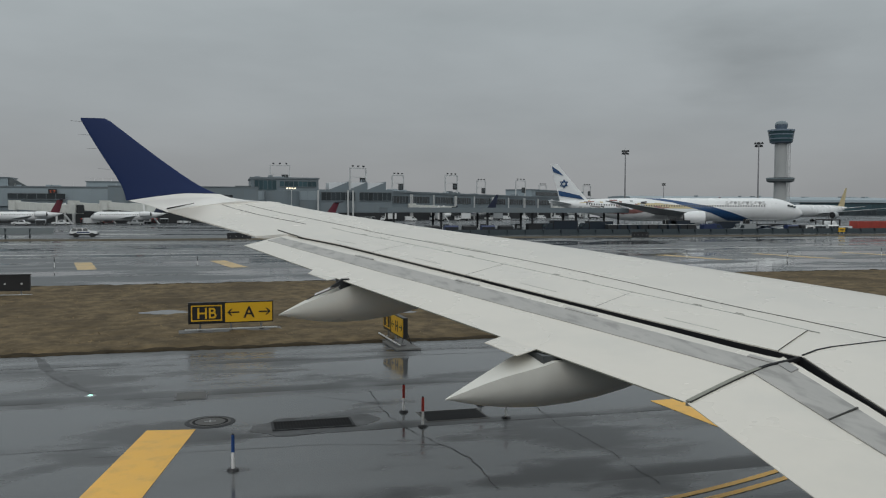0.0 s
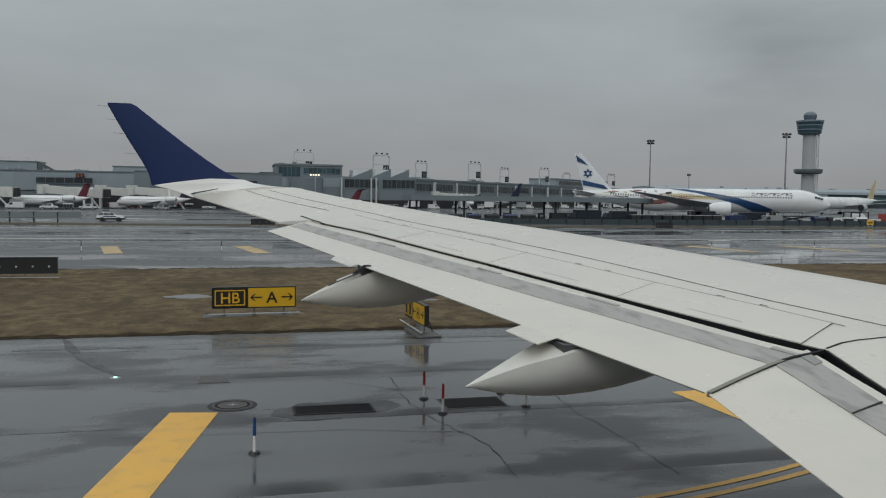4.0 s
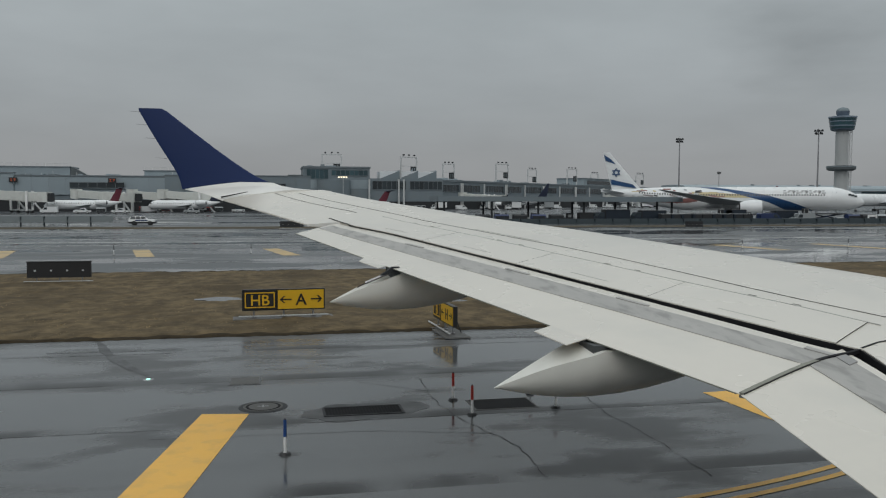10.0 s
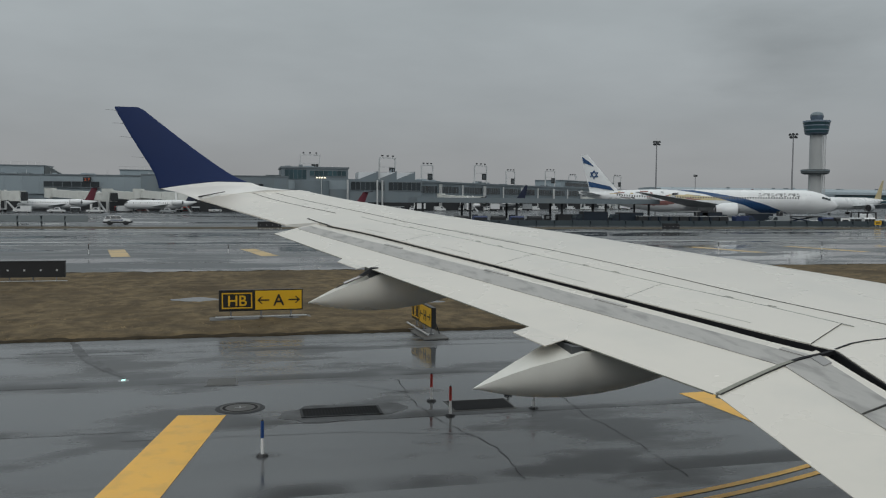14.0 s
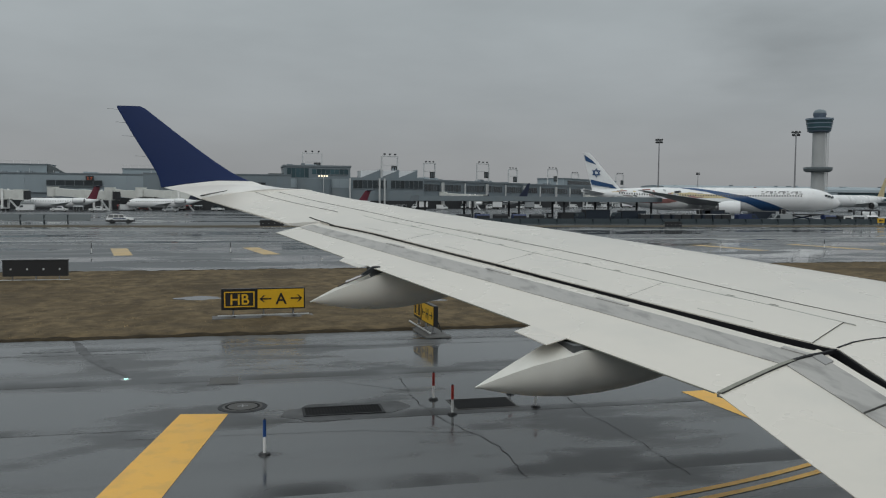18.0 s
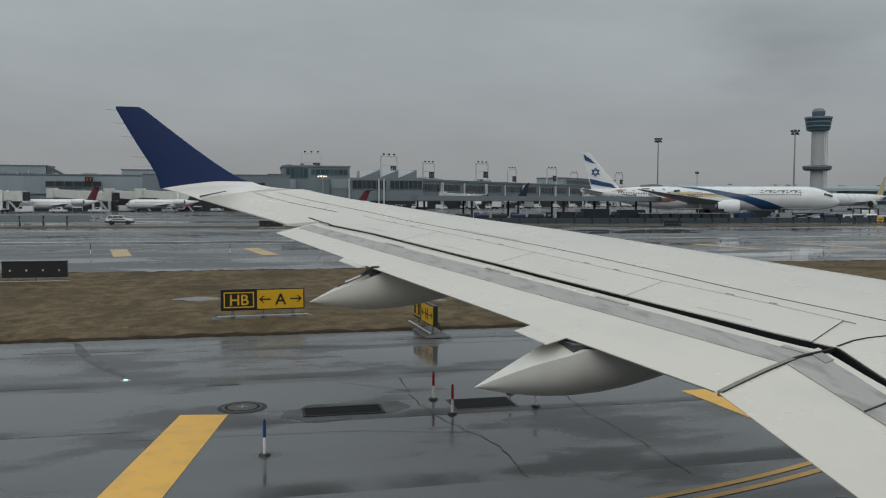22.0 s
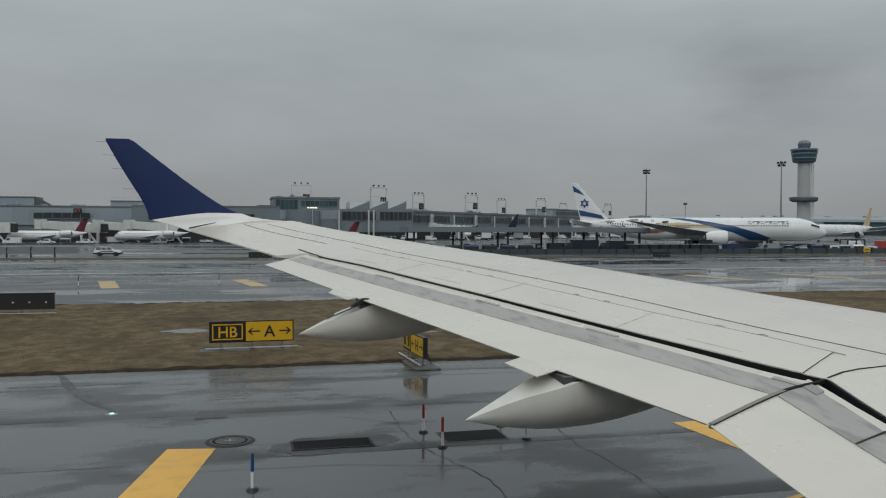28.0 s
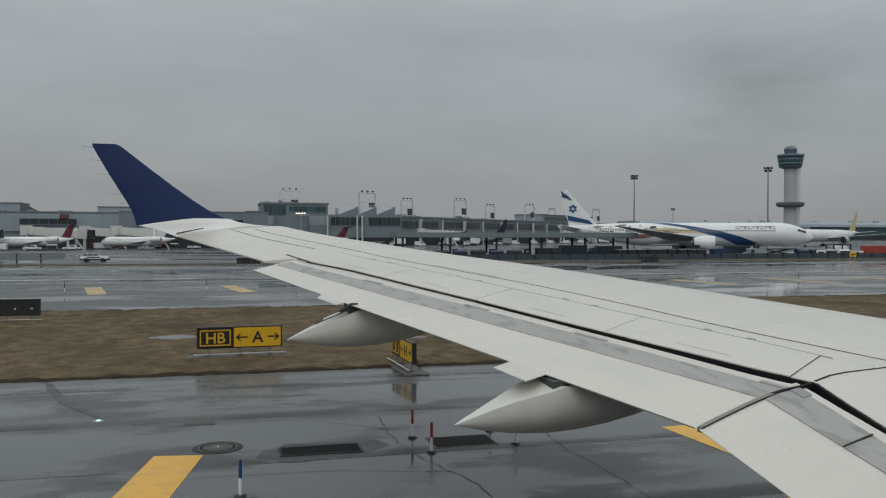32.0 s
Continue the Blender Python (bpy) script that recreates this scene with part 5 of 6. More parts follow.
part("lid", Geo().box(-0.78, -0.48, 0.016, 0.78, 0.48, 0.024, (0.98, 0.97)), M_LID, pit, "dark steel lid")
man = thing("manhole", "round iron manhole cover in the tarmac", "manhole", -0.25, 21.35, 0)
part("rim", Geo().tube((0, 0, 0), (0, 0, 0.012), 0.62, 0.60, 24), M_DGREY, man)
part("cover", Geo().tube((0, 0, 0.014), (0, 0, 0.020), 0.50, 0.50, 24), M_CONCRETE, man)
part("lid_ring", Geo().loft([[(r * math.cos(2 * math.pi * k / 24), r * math.sin(2 * math.pi * k / 24), z) for k in range(24)] for r, z in ((0.44, 0.0201), (0.43, 0.024), (0.38, 0.024), (0.37, 0.0201))], caps=False), M_LID, man)
part("lifting_bar", Geo().box(-0.14, -0.02, 0.0205, 0.14, 0.02, 0.027), M_STEEL, man)
part("lifting_bar", Geo().box(-0.02, -0.12, 0.0275, 0.02, 0.12, 0.031), M_STEEL, man)

# ---- parked aircraft ----
class Hull:
    """Fuselage shape: radius and axis height along the length, nose at +x."""

    def __init__(self, L, R, z):
        self.L, self.R, self.z = L, R, z

    def at(self, x):
        s = 0.5 - x / self.L
        R = self.R
        if s < 0.13:
            q = s / 0.13
            r = R * max(0.02, 1 - (1 - q) ** 2.1) ** 0.62
            return r, self.z - 0.30 * R * (1 - q) ** 1.6
        if s > 0.66:
            q = (s - 0.66) / 0.34
            r = R * (1 - 0.93 * q ** 1.45)
            return r, self.z + 0.62 * R * q ** 1.4
        return R, self.z

    def skin(self, n=28, m=44):
        rings = []
        for i in range(m + 1):
            u = i / m
            s = 0.5 - 0.5 * math.cos(math.pi * u)
            x = self.L * (0.5 - s)
            r, zc = self.at(x)
            rings.append([(x, r * math.cos(2 * math.pi * k / n), zc + r * math.sin(2 * math.pi * k / n)) for k in range(n)])
        return Geo().loft(rings)

    def patch(self, x0, x1, low, high, side, m=30, n=5, proud=0.025):
        """A painted area: low and high are heights (in radii) along u from x0 to x1; side -1 or 1."""
        rings = []
        for i in range(m + 1):
            u = i / m
            x = x0 + (x1 - x0) * u
            r, zc = self.at(x)
            a0, a1 = (math.asin(max(-0.999, min(0.999, h(u)))) for h in (low, high))
            rings.append([(x, side * (r + proud) * math.cos(a0 + (a1 - a0) * k / n), zc + (r + proud) * math.sin(a0 + (a1 - a0) * k / n)) for k in range(n + 1)])
        return Geo().loft(rings, closed=False, caps=False)

    def spots(self, x0, x1, step, h, w, tall, side, proud=0.035):
        g = Geo()
        x = x0
        while x < x1:
            r, zc = self.at(x)
            r += proud
            a, b = math.asin(h), math.asin(min(0.99, h + tall / r))
            p = [(x, side * r * math.cos(a), zc + r * math.sin(a)), (x + w, side * r * math.cos(a), zc + r * math.sin(a)), (x + w, side * r * math.cos(b), zc + r * math.sin(b)), (x, side * r * math.cos(b), zc + r * math.sin(b))]
            g.add(p, [(0, 1, 2, 3)])
            x += step
        return g


def plate(pts, thick, axis):
    """A tapered flying surface: pts = root aft, root nose, tip nose, tip aft; sections are thin foils."""
    ra, rn, tn, ta = (Vector(p) for p in pts)
    rings = []
    for t in np.linspace(0, 1, 5):
        a, b = ra.lerp(ta, t), rn.lerp(tn, t)
        th = thick * (1 - 0.65 * t)
        up, low = [], []
        for u in (0, 0.25, 0.5, 0.75, 0.92, 1.0):
            h = th * (u ** 0.6) * math.sqrt(max(0, 1 - u)) * 1.4 + 0.01
            p = a.lerp(b, u)
            d = Vector((0, h, 0)) if axis == "y" else Vector((0, 0, h))
            up.append(p + d)
            low.append(p - d)
        rings.append(up + low[::-1])
    return Geo().loft(rings)


def nacelle(parent, x, y, z, L, r, material):
    n = 18
    def ring(xx, rr):
        return [(xx, y + rr * math.cos(2 * math.pi * k / n), z + rr * math.sin(2 * math.pi * k / n)) for k in range(n)]
    e = part("engine", Geo().loft([ring(x - L * 0.5, r * 0.62), ring(x - L * 0.3, r * 0.86), ring(x, r), ring(x + L * 0.35, r), ring(x + L * 0.48, r * 0.93), ring(x + L * 0.5, r * 0.86), ring(x + L * 0.40, r * 0.80)]), material, parent, "rounded engine nacelle", 40)
    part("intake_lip", Geo().loft([ring(x + L * 0.47, r * 0.955), ring(x + L * 0.503, r * 0.90), ring(x + L * 0.503, r * 0.84), ring(x + L * 0.44, r * 0.82)], caps=False), M_STEEL, e, "polished intake lip", 40)
    part("fan", Geo().loft([ring(x + L * 0.405, r * 0.80), ring(x + L * 0.41, r * 0.1)]), M_BLACK, e, "dark fan face")
    part("exhaust_ring", Geo().loft([ring(x - L * 0.499, r * 0.63), ring(x - L * 0.56, r * 0.60), ring(x - L * 0.56, r * 0.48)], caps=False), M_DGREY, e, "dark exhaust ring", 40)
    part("exhaust_cone", Geo().loft([ring(x - L * 0.5, r * 0.46), ring(x - L * 0.64, r * 0.24)]), M_STEEL, e)
    return e


def gear(parent, x, y, r, w, top, twin):
    leg = part("gear_leg", Geo().tube((x, y, r), (x, y, top), 0.14, 0.16, 8), M_GALV, parent)
    for dx in ((-0.75, 0.75) if twin else (0,)):
        for dy in (-w, w):
            part("tyre", Geo().wheel(x + dx, y + dy, r, r, w * 0.9), M_TYRE, leg)


def jet(label, x, y, rz, L, R, z, fin, fin_paint, body=M_JETWHITE, rear=False, winglet=None, engine=M_JETWHITE, group="parked aircraft", tilt=0.095, sweep=0.0):
    """A parked jet. fin: height of the fin's top."""
    j = thing("parked_jet", label, "airplane", x, y, 0, rz, group)
    h = Hull(L, R, z)
    part("fuselage", h.skin(), body, j, "", 50)
    for side in (-1, 1):
        if L < 62:
            tagged(part("windows", h.spots(-L * 0.30, L * 0.36, 0.55 if not rear else 0.8, 0.22, 0.26, 0.36, side), M_GLASS, j, "row of small dark cabin windows"), kind="stuff")
        for dx in (0.375, -0.31, 0.08):
            part("door", h.spots(L * dx, L * dx + 0.1, 2, -0.05, 0.09, R * 0.62, side, 0.03), M_JETGREY, j, "door outline")
            part("door", h.spots(L * dx + 0.95, L * dx + 1.0, 2, -0.05, 0.09, R * 0.62, side, 0.03), M_JETGREY, j, "door outline")
        for q in (0.435, 0.4465, 0.458):
            part("cockpit_window", h.spots(L * q, L * q + 0.01, 5, 0.42, L * 0.0100, R * 0.17, side, 0.05), M_GLASS, j, "dark cockpit pane")
    zt = h.at(-L * 0.36)[1] + h.at(-L * 0.36)[0] * 0.7
    fin_ob = part("fin", plate([(-L * 0.455, 0, zt), (-L * 0.335, 0, zt), (-L * (0.468 - (0.035 if rear else 0)), 0, fin), (-L * (0.496 + (0.012 if rear else 0)), 0, fin)], R * 0.11, "y"), fin_paint, j, "swept tail fin", 50)
    span = L * (0.46 if not rear else 0.36)
    zw = z - R * 0.45
    for side in (-1, 1):
        w = part("wing", plate([(-L * 0.07, side * R * 0.7, zw), (L * 0.12, side * R * 0.7, zw), (-L * (0.175 + sweep), side * span, zw + span * tilt), (-L * (0.205 + sweep * 0.85), side * span, zw + span * tilt)], R * 0.16, "z"), M_JETGREY, j, "swept grey wing", 50)
        if winglet:
            part("winglet", plate([(-L * 0.206, side * span, zw + span * tilt - 0.05), (-L * 0.176, side * span, zw + span * tilt - 0.05), (-L * 0.215, side * (span + 0.5), zw + span * tilt + 2.4), (-L * 0.235, side * (span + 0.5), zw + span * tilt + 2.4)], 0.10, "y"), winglet, w, "upturned winglet", 50)
        if rear:
            nacelle(j, -L * 0.25, side * R * 1.72, z + R * 0.45, L * 0.14, R * 0.62, engine)
            part("tailplane", plate([(-L * 0.545, 0, fin + 0.1), (-L * 0.44, 0, fin + 0.1), (-L * 0.52, side * L * 0.13, fin + 0.3), (-L * 0.555, side * L * 0.13, fin + 0.3)], R * 0.22, "z"), M_TAILDARK, j, "dark high tailplane", 50)
        else:
            ey = span * 0.34
            er = R * (0.52 if L < 60 else 0.62)
            e = nacelle(j, L * 0.064, side * ey, zw - er * 0.75 + ey * 0.06, L * (0.09 if L < 60 else 0.080), er, engine)
            part("pylon", Geo().prism([(L * 0.02, zw + 0.2), (L * 0.09, zw + 0.1), (L * 0.10, zw - 0.3), (L * 0.03, zw - 0.7)], "y", side * ey - 0.15, side * ey + 0.15), M_JETGREY, e)
            zs = h.at(-L * 0.43)[1]
            part("tailplane", plate([(-L * 0.475, side * 0.4, zs), (-L * 0.40, side * 0.4, zs), (-L * 0.478, side * L * 0.155, zs + L * 0.014), (-L * 0.50, side * L * 0.155, zs + L * 0.014)], R * 0.12, "z"), body, j, "tailplane", 50)
    tr = 0.55 if not rear else 0.36
    gear(j, L * 0.40, 0, tr * 0.85, 0.3, z - R * 0.6, False)
    for side in (-1, 1):
        gear(j, -L * 0.03, side * R * 1.4, tr, 0.45 if not rear else 0.25, zw, not rear)
    return j, h, fin_ob


# the long white-and-blue twin jet on the apron
big, hull, big_fin = jet("white twin-engine jet with blue swoosh and star tail", 112.3, 190, -24, 62.8, 2.95, 5.6, 17.4, M_JETWHITE, group="widebody jets", tilt=0.11, sweep=0.10)
for side in (-1, 1):
    part("blue_swoosh", hull.patch(-9.8, 19.9, lambda u: float(np.interp(-9.8 + 29.7 * u, (-9.8, -6.9, -0.3, 2.5, 9.0, 13.3, 19.9), (0.985, 0.94, 0.60, 0.31, -0.28, -0.93, -0.985))),
                                   lambda u: float(np.interp(-9.8 + 29.7 * u, (-9.8, -3.2, 2.5, 9.0, 13.8, 19.9), (0.99, 0.95, 0.66, 0.27, -0.20, -0.98))), side, 60, 6), M_LIVBLUE, big, "broad blue swoosh")
    part("yellow_flash", hull.patch(-9, 8, lambda u: 0.12 - 0.05 * u, lambda u: 0.56 - 0.36 * u ** 1.5, side, 20, 3, 0.02), M_LIVYEL, big, "golden flash along the windows")
    x = -21.8
    while x < 22:
        part("cabin_window", hull.spots(x, x + 0.01, 5, 0.24, 0.30, 0.42, side, 0.05), M_GLASS, big)
        x += 0.62
    for k in range(10):
        x = 12.5 + 0.98 * k
        for q, a, w in (((0.44, 0.0, 0.8), (0.62, 0.1, 0.5)), ((0.53, 0.0, 0.45), (0.62, 0.3, 0.6)), ((0.44, 0.2, 0.35), (0.53, 0.1, 0.7), (0.62, 0.0, 0.8)))[k % 3]:
            part("title_bar", hull.patch(x + a, x + a + w, lambda u: q, lambda u: q + 0.06, side, 2, 2, 0.03), M_BLACK, big, "short dark title bar")
    rnd = random.Random(77)
    for k in range(46):
        x = rnd.uniform(-24, -3)
        hh = rnd.uniform(-0.45, 0.75) * (0.7 if x > -10 else 1)
        w, t = rnd.uniform(0.5, 2.6), rnd.uniform(0.05, 0.17)
        sl = rnd.uniform(-0.1, 0.12)
        part("skyline_art", hull.patch(x, x + w, lambda u: hh + sl * u, lambda u: min(0.97, hh + t + sl * u * 0.6), side, 5, 2, 0.021 + 0.0006 * k), (M_LIVPINK, M_LIVGREY, M_LIVPINK, M_LIVYEL, M_BLACK, M_JETGREY)[k % 6], big, "small painted city motif")
    for k in range(7):
        part("red_ribbon", hull.patch(-21 + 1.1 * k, -9 + 1.3 * k, lambda u: -0.62 + 0.13 * k * 0.6 + 0.30 * u, lambda u: -0.55 + 0.13 * k * 0.6 + 0.30 * u, side, 12, 2, 0.05 + 0.001 * k), M_LIVPINK, big, "thin rust-red ribbon")
    # fin: blue bands and a six-pointed star
    for (u0, u1) in ((0.10, 0.23), (0.73, 0.88)):
        zt = hull.at(-62.8 * 0.36)[1] + hull.at(-62.8 * 0.36)[0] * 0.7
        zb0, zb1 = zt + (17.4 - zt) * u0, zt + (17.4 - zt) * u1
        def fx(u, e):
            return (-62.8 * 0.455 + (-62.8 * 0.041) * u) if e else (-62.8 * 0.335 + (-62.8 * 0.133) * u)
        y = side * (0.42 - 0.24 * (u0 + u1) / 2)
        part("blue_band", Geo().add([(fx(u0, 1) + 0.1, y, zb0 + 0.5), (fx(u0, 0) - 0.5, y, zb0 - 0.5), (fx(u1, 0) - 0.5, y, zb1 - 0.7), (fx(u1, 1) + 0.1, y, zb1 + 0.6)], [(0, 1, 2, 3)]), M_LIVBLUE, big_fin, "blue band across the fin")
    cx, cz, rr = -27.6, 12.2, 1.25
    for flip in (1, -1):
        outer = [(cx + rr * math.sin(2 * math.pi * k / 3), cz + flip * rr * math.cos(2 * math.pi * k / 3)) for k in range(3)]
        inn = [(cx + rr * 0.62 * math.sin(2 * math.pi * k / 3), cz + flip * rr * 0.62 * math.cos(2 * math.pi * k / 3)) for k in range(3)]
        y = side * (0.37 + 0.005 * flip)
        g = Geo()
        for k in range(3):
            q = (k + 1) % 3
            g.add([(outer[k][0], y, outer[k][1]), (outer[q][0], y, outer[q][1]), (inn[q][0], y, inn[q][1]), (inn[k][0], y, inn[k][1])], [(0, 1, 2, 3)])
        part("star_triangle", g, M_LIVBLUE, big_fin, "blue outlined triangle of a star")

# jets parked along the diagonal concourse
d1, h1, _ = jet("white jet with dark tail and curled stripes", 124, 424, 135, 46, 1.95, 4.0, 13.4, M_TAILDARK, winglet=M_TAILDARK)
d2, h2, _ = jet("white jet with dark tail and curled stripes", 262, 545, 135, 46, 1.95, 4.0, 13.4, M_TAILDARK, winglet=M_TAILDARK)
for d, h in ((d1, h1), (d2, h2)):
    for side in (-1, 1):
        for k in range(4):
            part("curl_stripe", h.patch(-14 + 1.5 * k, -6 + 1.2 * k, lambda u: -0.75 + 0.25 * k * 0.5 + 1.05 * u ** 1.5 - 0.3 * u ** 4, lambda u: -0.62 + 0.25 * k * 0.5 + 1.05 * u ** 1.5 - 0.3 * u ** 4, side, 12, 2), M_TAILDARK, d, "dark curled stripe")
jet("white jet with red and navy tail at its gate", 352, 578, 150, 54, 2.4, 4.7, 15.8, M_TAILRED, winglet=M_TAILDARK)
# regional jets along the west concourse
jet("small white regional jet with red T-tail", -64.5, 312, 178, 26, 1.62, 2.9, 8.6, M_TAILRED, rear=True, group="regional jets")
jet("small white regional jet with dark T-tail", -31, 318, 172, 26, 1.62, 2.9, 8.4, M_TAILDARK, rear=True, group="regional jets")
jet("small white regional jet with red T-tail", 34, 352, 178, 31, 1.6, 2.9, 8.4, M_TAILRED, rear=True, group="regional jets")
jet("small white regional jet with red T-tail", -112, 312, 176, 28, 1.62, 2.9, 8.6, M_TAILRED, rear=True, group="regional jets")
jet("white widebody jet with golden tail facing away", 293, 356, 205, 62, 3.0, 5.4, 17.4, M_LIVYEL, engine=M_JETGREY, group="widebody jets")

# ---- jet bridges ----
def bridge(x, y, rz, L, h0=5.4, h1=4.0):
    b = thing("jet_bridge", "cream passenger boarding bridge on wheeled legs", "jet bridge", x, y, 0, rz, "boarding bridges")
    part("rotunda", Geo().tube((0, 0, h0 - 0.4), (0, 0, h0 + 3.2), 2.1, 2.1, 16), M_BRIDGE, b, "", 40)
    part("column", Geo().tube((0, 0, 0), (0, 0, h0 - 0.4), 0.6, 0.6, 12), M_GALV, b)
    for k, (a, c, w) in enumerate(((2.0, L * 0.55, 1.45), (L * 0.52, L, 1.75))):
        za, zc = h0 + (h1 - h0) * a / L, h0 + (h1 - h0) * c / L
        seg = part("tunnel", Geo().loft([[(a, -w, za), (a, w, za), (a, w, za + 2.75 + 0.2 * k), (a, -w, za + 2.75 + 0.2 * k)], [(c, -w, zc), (c, w, zc), (c, w, zc + 2.75 + 0.2 * k), (c, -w, zc + 2.75 + 0.2 * k)]]), M_BRIDGE, b, "ribbed cream tunnel")
        n = int((c - a) / 1.6)
        for i in range(n):
            t = a + (c - a) * (i + 0.5) / n
            zz = h0 + (h1 - h0) * t / L
            part("rib", Geo().box(t - 0.06, -w - 0.06, zz + 0.1, t + 0.06, -w - 0.002, zz + 2.6), M_BRIDGE, seg)
    part("cab", Geo().box(L, -2.2, h1 - 0.2, L + 3.4, 2.2, h1 + 3.3, (0.94, 0.94)), M_BRIDGE, b, "boarding cab")
    part("bellows", Geo().box(L + 3.4, -1.7, h1, L + 4.3, 1.7, h1 + 2.9, (0.8, 0.9)), M_DGREY, b, "dark folding hood")
    lift = part("lift_frame", Geo().box(L * 0.82 - 0.35, -2.3, 0.9, L * 0.82 + 0.35, -1.9, h1 + 3.6).box(L * 0.82 - 0.35, 1.9, 0.9, L * 0.82 + 0.35, 2.3, h1 + 3.6).box(L * 0.82 - 0.3, -1.89, 0.8, L * 0.82 + 0.3, 1.89, 1.2), M_WHITE, b, "white lift frame")
    for wy in (-1.6, 1.6):
        part("tyre", Geo().wheel(L * 0.82, wy, 0.5, 0.5, 0.4), M_TYRE, lift)
    part("stair", Geo().prism([(L - 0.5, h1 - 0.2), (L + 2.8, 0.1), (L + 2.4, 0.1), (L - 0.9, h1 - 0.2)], "y", -3.2, -2.3), M_GALV, b, "steel service stair")


for x, y, rz, L in ((-107, 325, -20, 24), (-71, 332, -30, 24), (-157, 327, -22, 26), (-14, 372, -30, 27), (-128, 337, -35, 16), (-52, 337, -14, 14), (-97, 311.6, -12, 20), (-40, 330, -24, 20), (93, 402, -52, 22), (225, 535, -48, 24), (318, 615, -60, 26), (-196, 392, -35, 30)):
    bridge(x, y, rz, L)
banner = thing("bridge_banner", "long white advertising banner along a boarding bridge", "banner", 96.5, 396.8, 4.4, -52)
part("cloth", Geo().box(0, -2.2, 0, 13, -2.1, 2.4), M_WHITE, banner)
for k in range(4):
    part("text_bar", Geo().box(4.2 + k * 0.9, -2.24, 0.8, 4.8 + k * 0.9, -2.202, 1.6), M_DGREY, banner)
part("emblem", Geo().prism([(8.6, 0.7), (9.5, 0.7), (10.1, 1.2), (9.5, 1.7), (8.6, 1.7), (8.0, 1.2)], "y", -2.24, -2.202), M_VEHRED, banner)

# ---- vehicles and ramp equipment ----
def wheels(parent, xs, half, r, w=0.24, rim=M_GALV):
    for x in xs:
        for side in (-1, 1):
            t = part("tyre", Geo().wheel(x, side * half, r, r, w), M_TYRE, parent)
            part("rim", Geo().wheel(x, side * (half + 0.02), r, r * 0.58, w + 0.02, 12), rim, t)


def suv(x, y, rz, paint=M_VEHWHITE, label="white patrol car with dark glass on the apron"):
    v = thing("patrol_car", label, "car", x, y, 0, rz, "cars")
    prof = [(-2.42, 0.62), (-2.48, 1.00), (-2.38, 1.20), (-2.05, 1.66), (-1.8, 1.77), (-0.6, 1.82), (0.2, 1.79), (0.5, 1.70), (1.15, 1.24), (2.1, 1.12), (2.42, 0.95), (2.46, 0.62)]
    rings = []
    for yy, sh in ((-0.99, 0.96), (-0.95, 1.0), (0.95, 1.0), (0.99, 0.96)):
        rings.append([(p[0], yy * (1 if p[1] < 1.25 else 0.82), 0.62 + (p[1] - 0.62) * sh) for p in prof])
    part("body", Geo().loft(rings), paint, v, "", 30)
    part("sill", Geo().box(-2.42, -1.0, 0.36, 2.42, 1.0, 0.70), M_BLACK, v, "black lower cladding")
    for side in (-1, 1):
        for a, b, c, d in ((-2.18, -1.17, -1.92, -1.20), (-1.11, -0.21, -1.14, -0.24), (-0.15, 1.04, -0.18, 0.46)):
            part("side_window", Geo().add([(a, side * 0.985, 1.20), (b, side * 0.985, 1.20), (d, side * 0.842, 1.735), (c, side * 0.842, 1.735)], [(0, 1, 2, 3)]), M_GLASS, v)
        part("stripe", Geo().box(-1.2, side * 0.995 - 0.006, 0.84, 1.1, side * 0.995 + 0.006, 1.06), M_VEHBLUE, v, "blue side stripe")
        part("headlight", Geo().box(2.28, side * 0.7 - 0.2, 0.92, 2.47, side * 0.7 + 0.2, 1.06), M_GALV, v)
    part("windscreen", Geo().add([(0.56, -0.74, 1.70), (0.56, 0.74, 1.70), (1.17, 0.84, 1.27), (1.17, -0.84, 1.27)], [(0, 1, 2, 3)]), M_GLASS, v)
    part("bumper", Geo().box(2.42, -0.9, 0.42, 2.58, 0.9, 0.72).box(-2.58, -0.9, 0.42, -2.42, 0.9, 0.72), M_DGREY, v)
    part("light_bar", Geo().box(-0.45, -0.55, 1.83, -0.2, 0.55, 1.95), M_VEHBLUE, v)
    wheels(v, (-1.45, 1.5), 0.90, 0.43, 0.26, M_DGREY)


def pickup(x, y, rz, paint=M_VEHWHITE, label="white pickup truck parked on the ramp"):
    v = thing("pickup_truck", label, "truck", x, y, 0, rz, "pickup trucks")
    part("body", Geo().prism([(-2.7, 0.5), (-2.7, 1.1), (-0.5, 1.1), (-0.5, 1.15), (1.2, 1.15), (2.6, 1.05), (2.7, 0.5)], "y", -0.95, 0.95), paint, v)
    part("cab", Geo().box(-0.7, -0.85, 1.152, 1.3, 0.85, 1.85, (0.66, 0.86)), paint, v)
    part("window", Geo().box(-0.45, -0.90, 1.22, 1.0, 0.90, 1.68, (0.72, 0.95)), M_GLASS, v)
    part("headlight", Geo().box(2.62, -0.85, 0.8, 2.72, -0.5, 0.98).box(2.62, 0.5, 0.8, 2.72, 0.85, 0.98), M_GALV, v)
    wheels(v, (-1.7, 1.75), 0.86, 0.40)


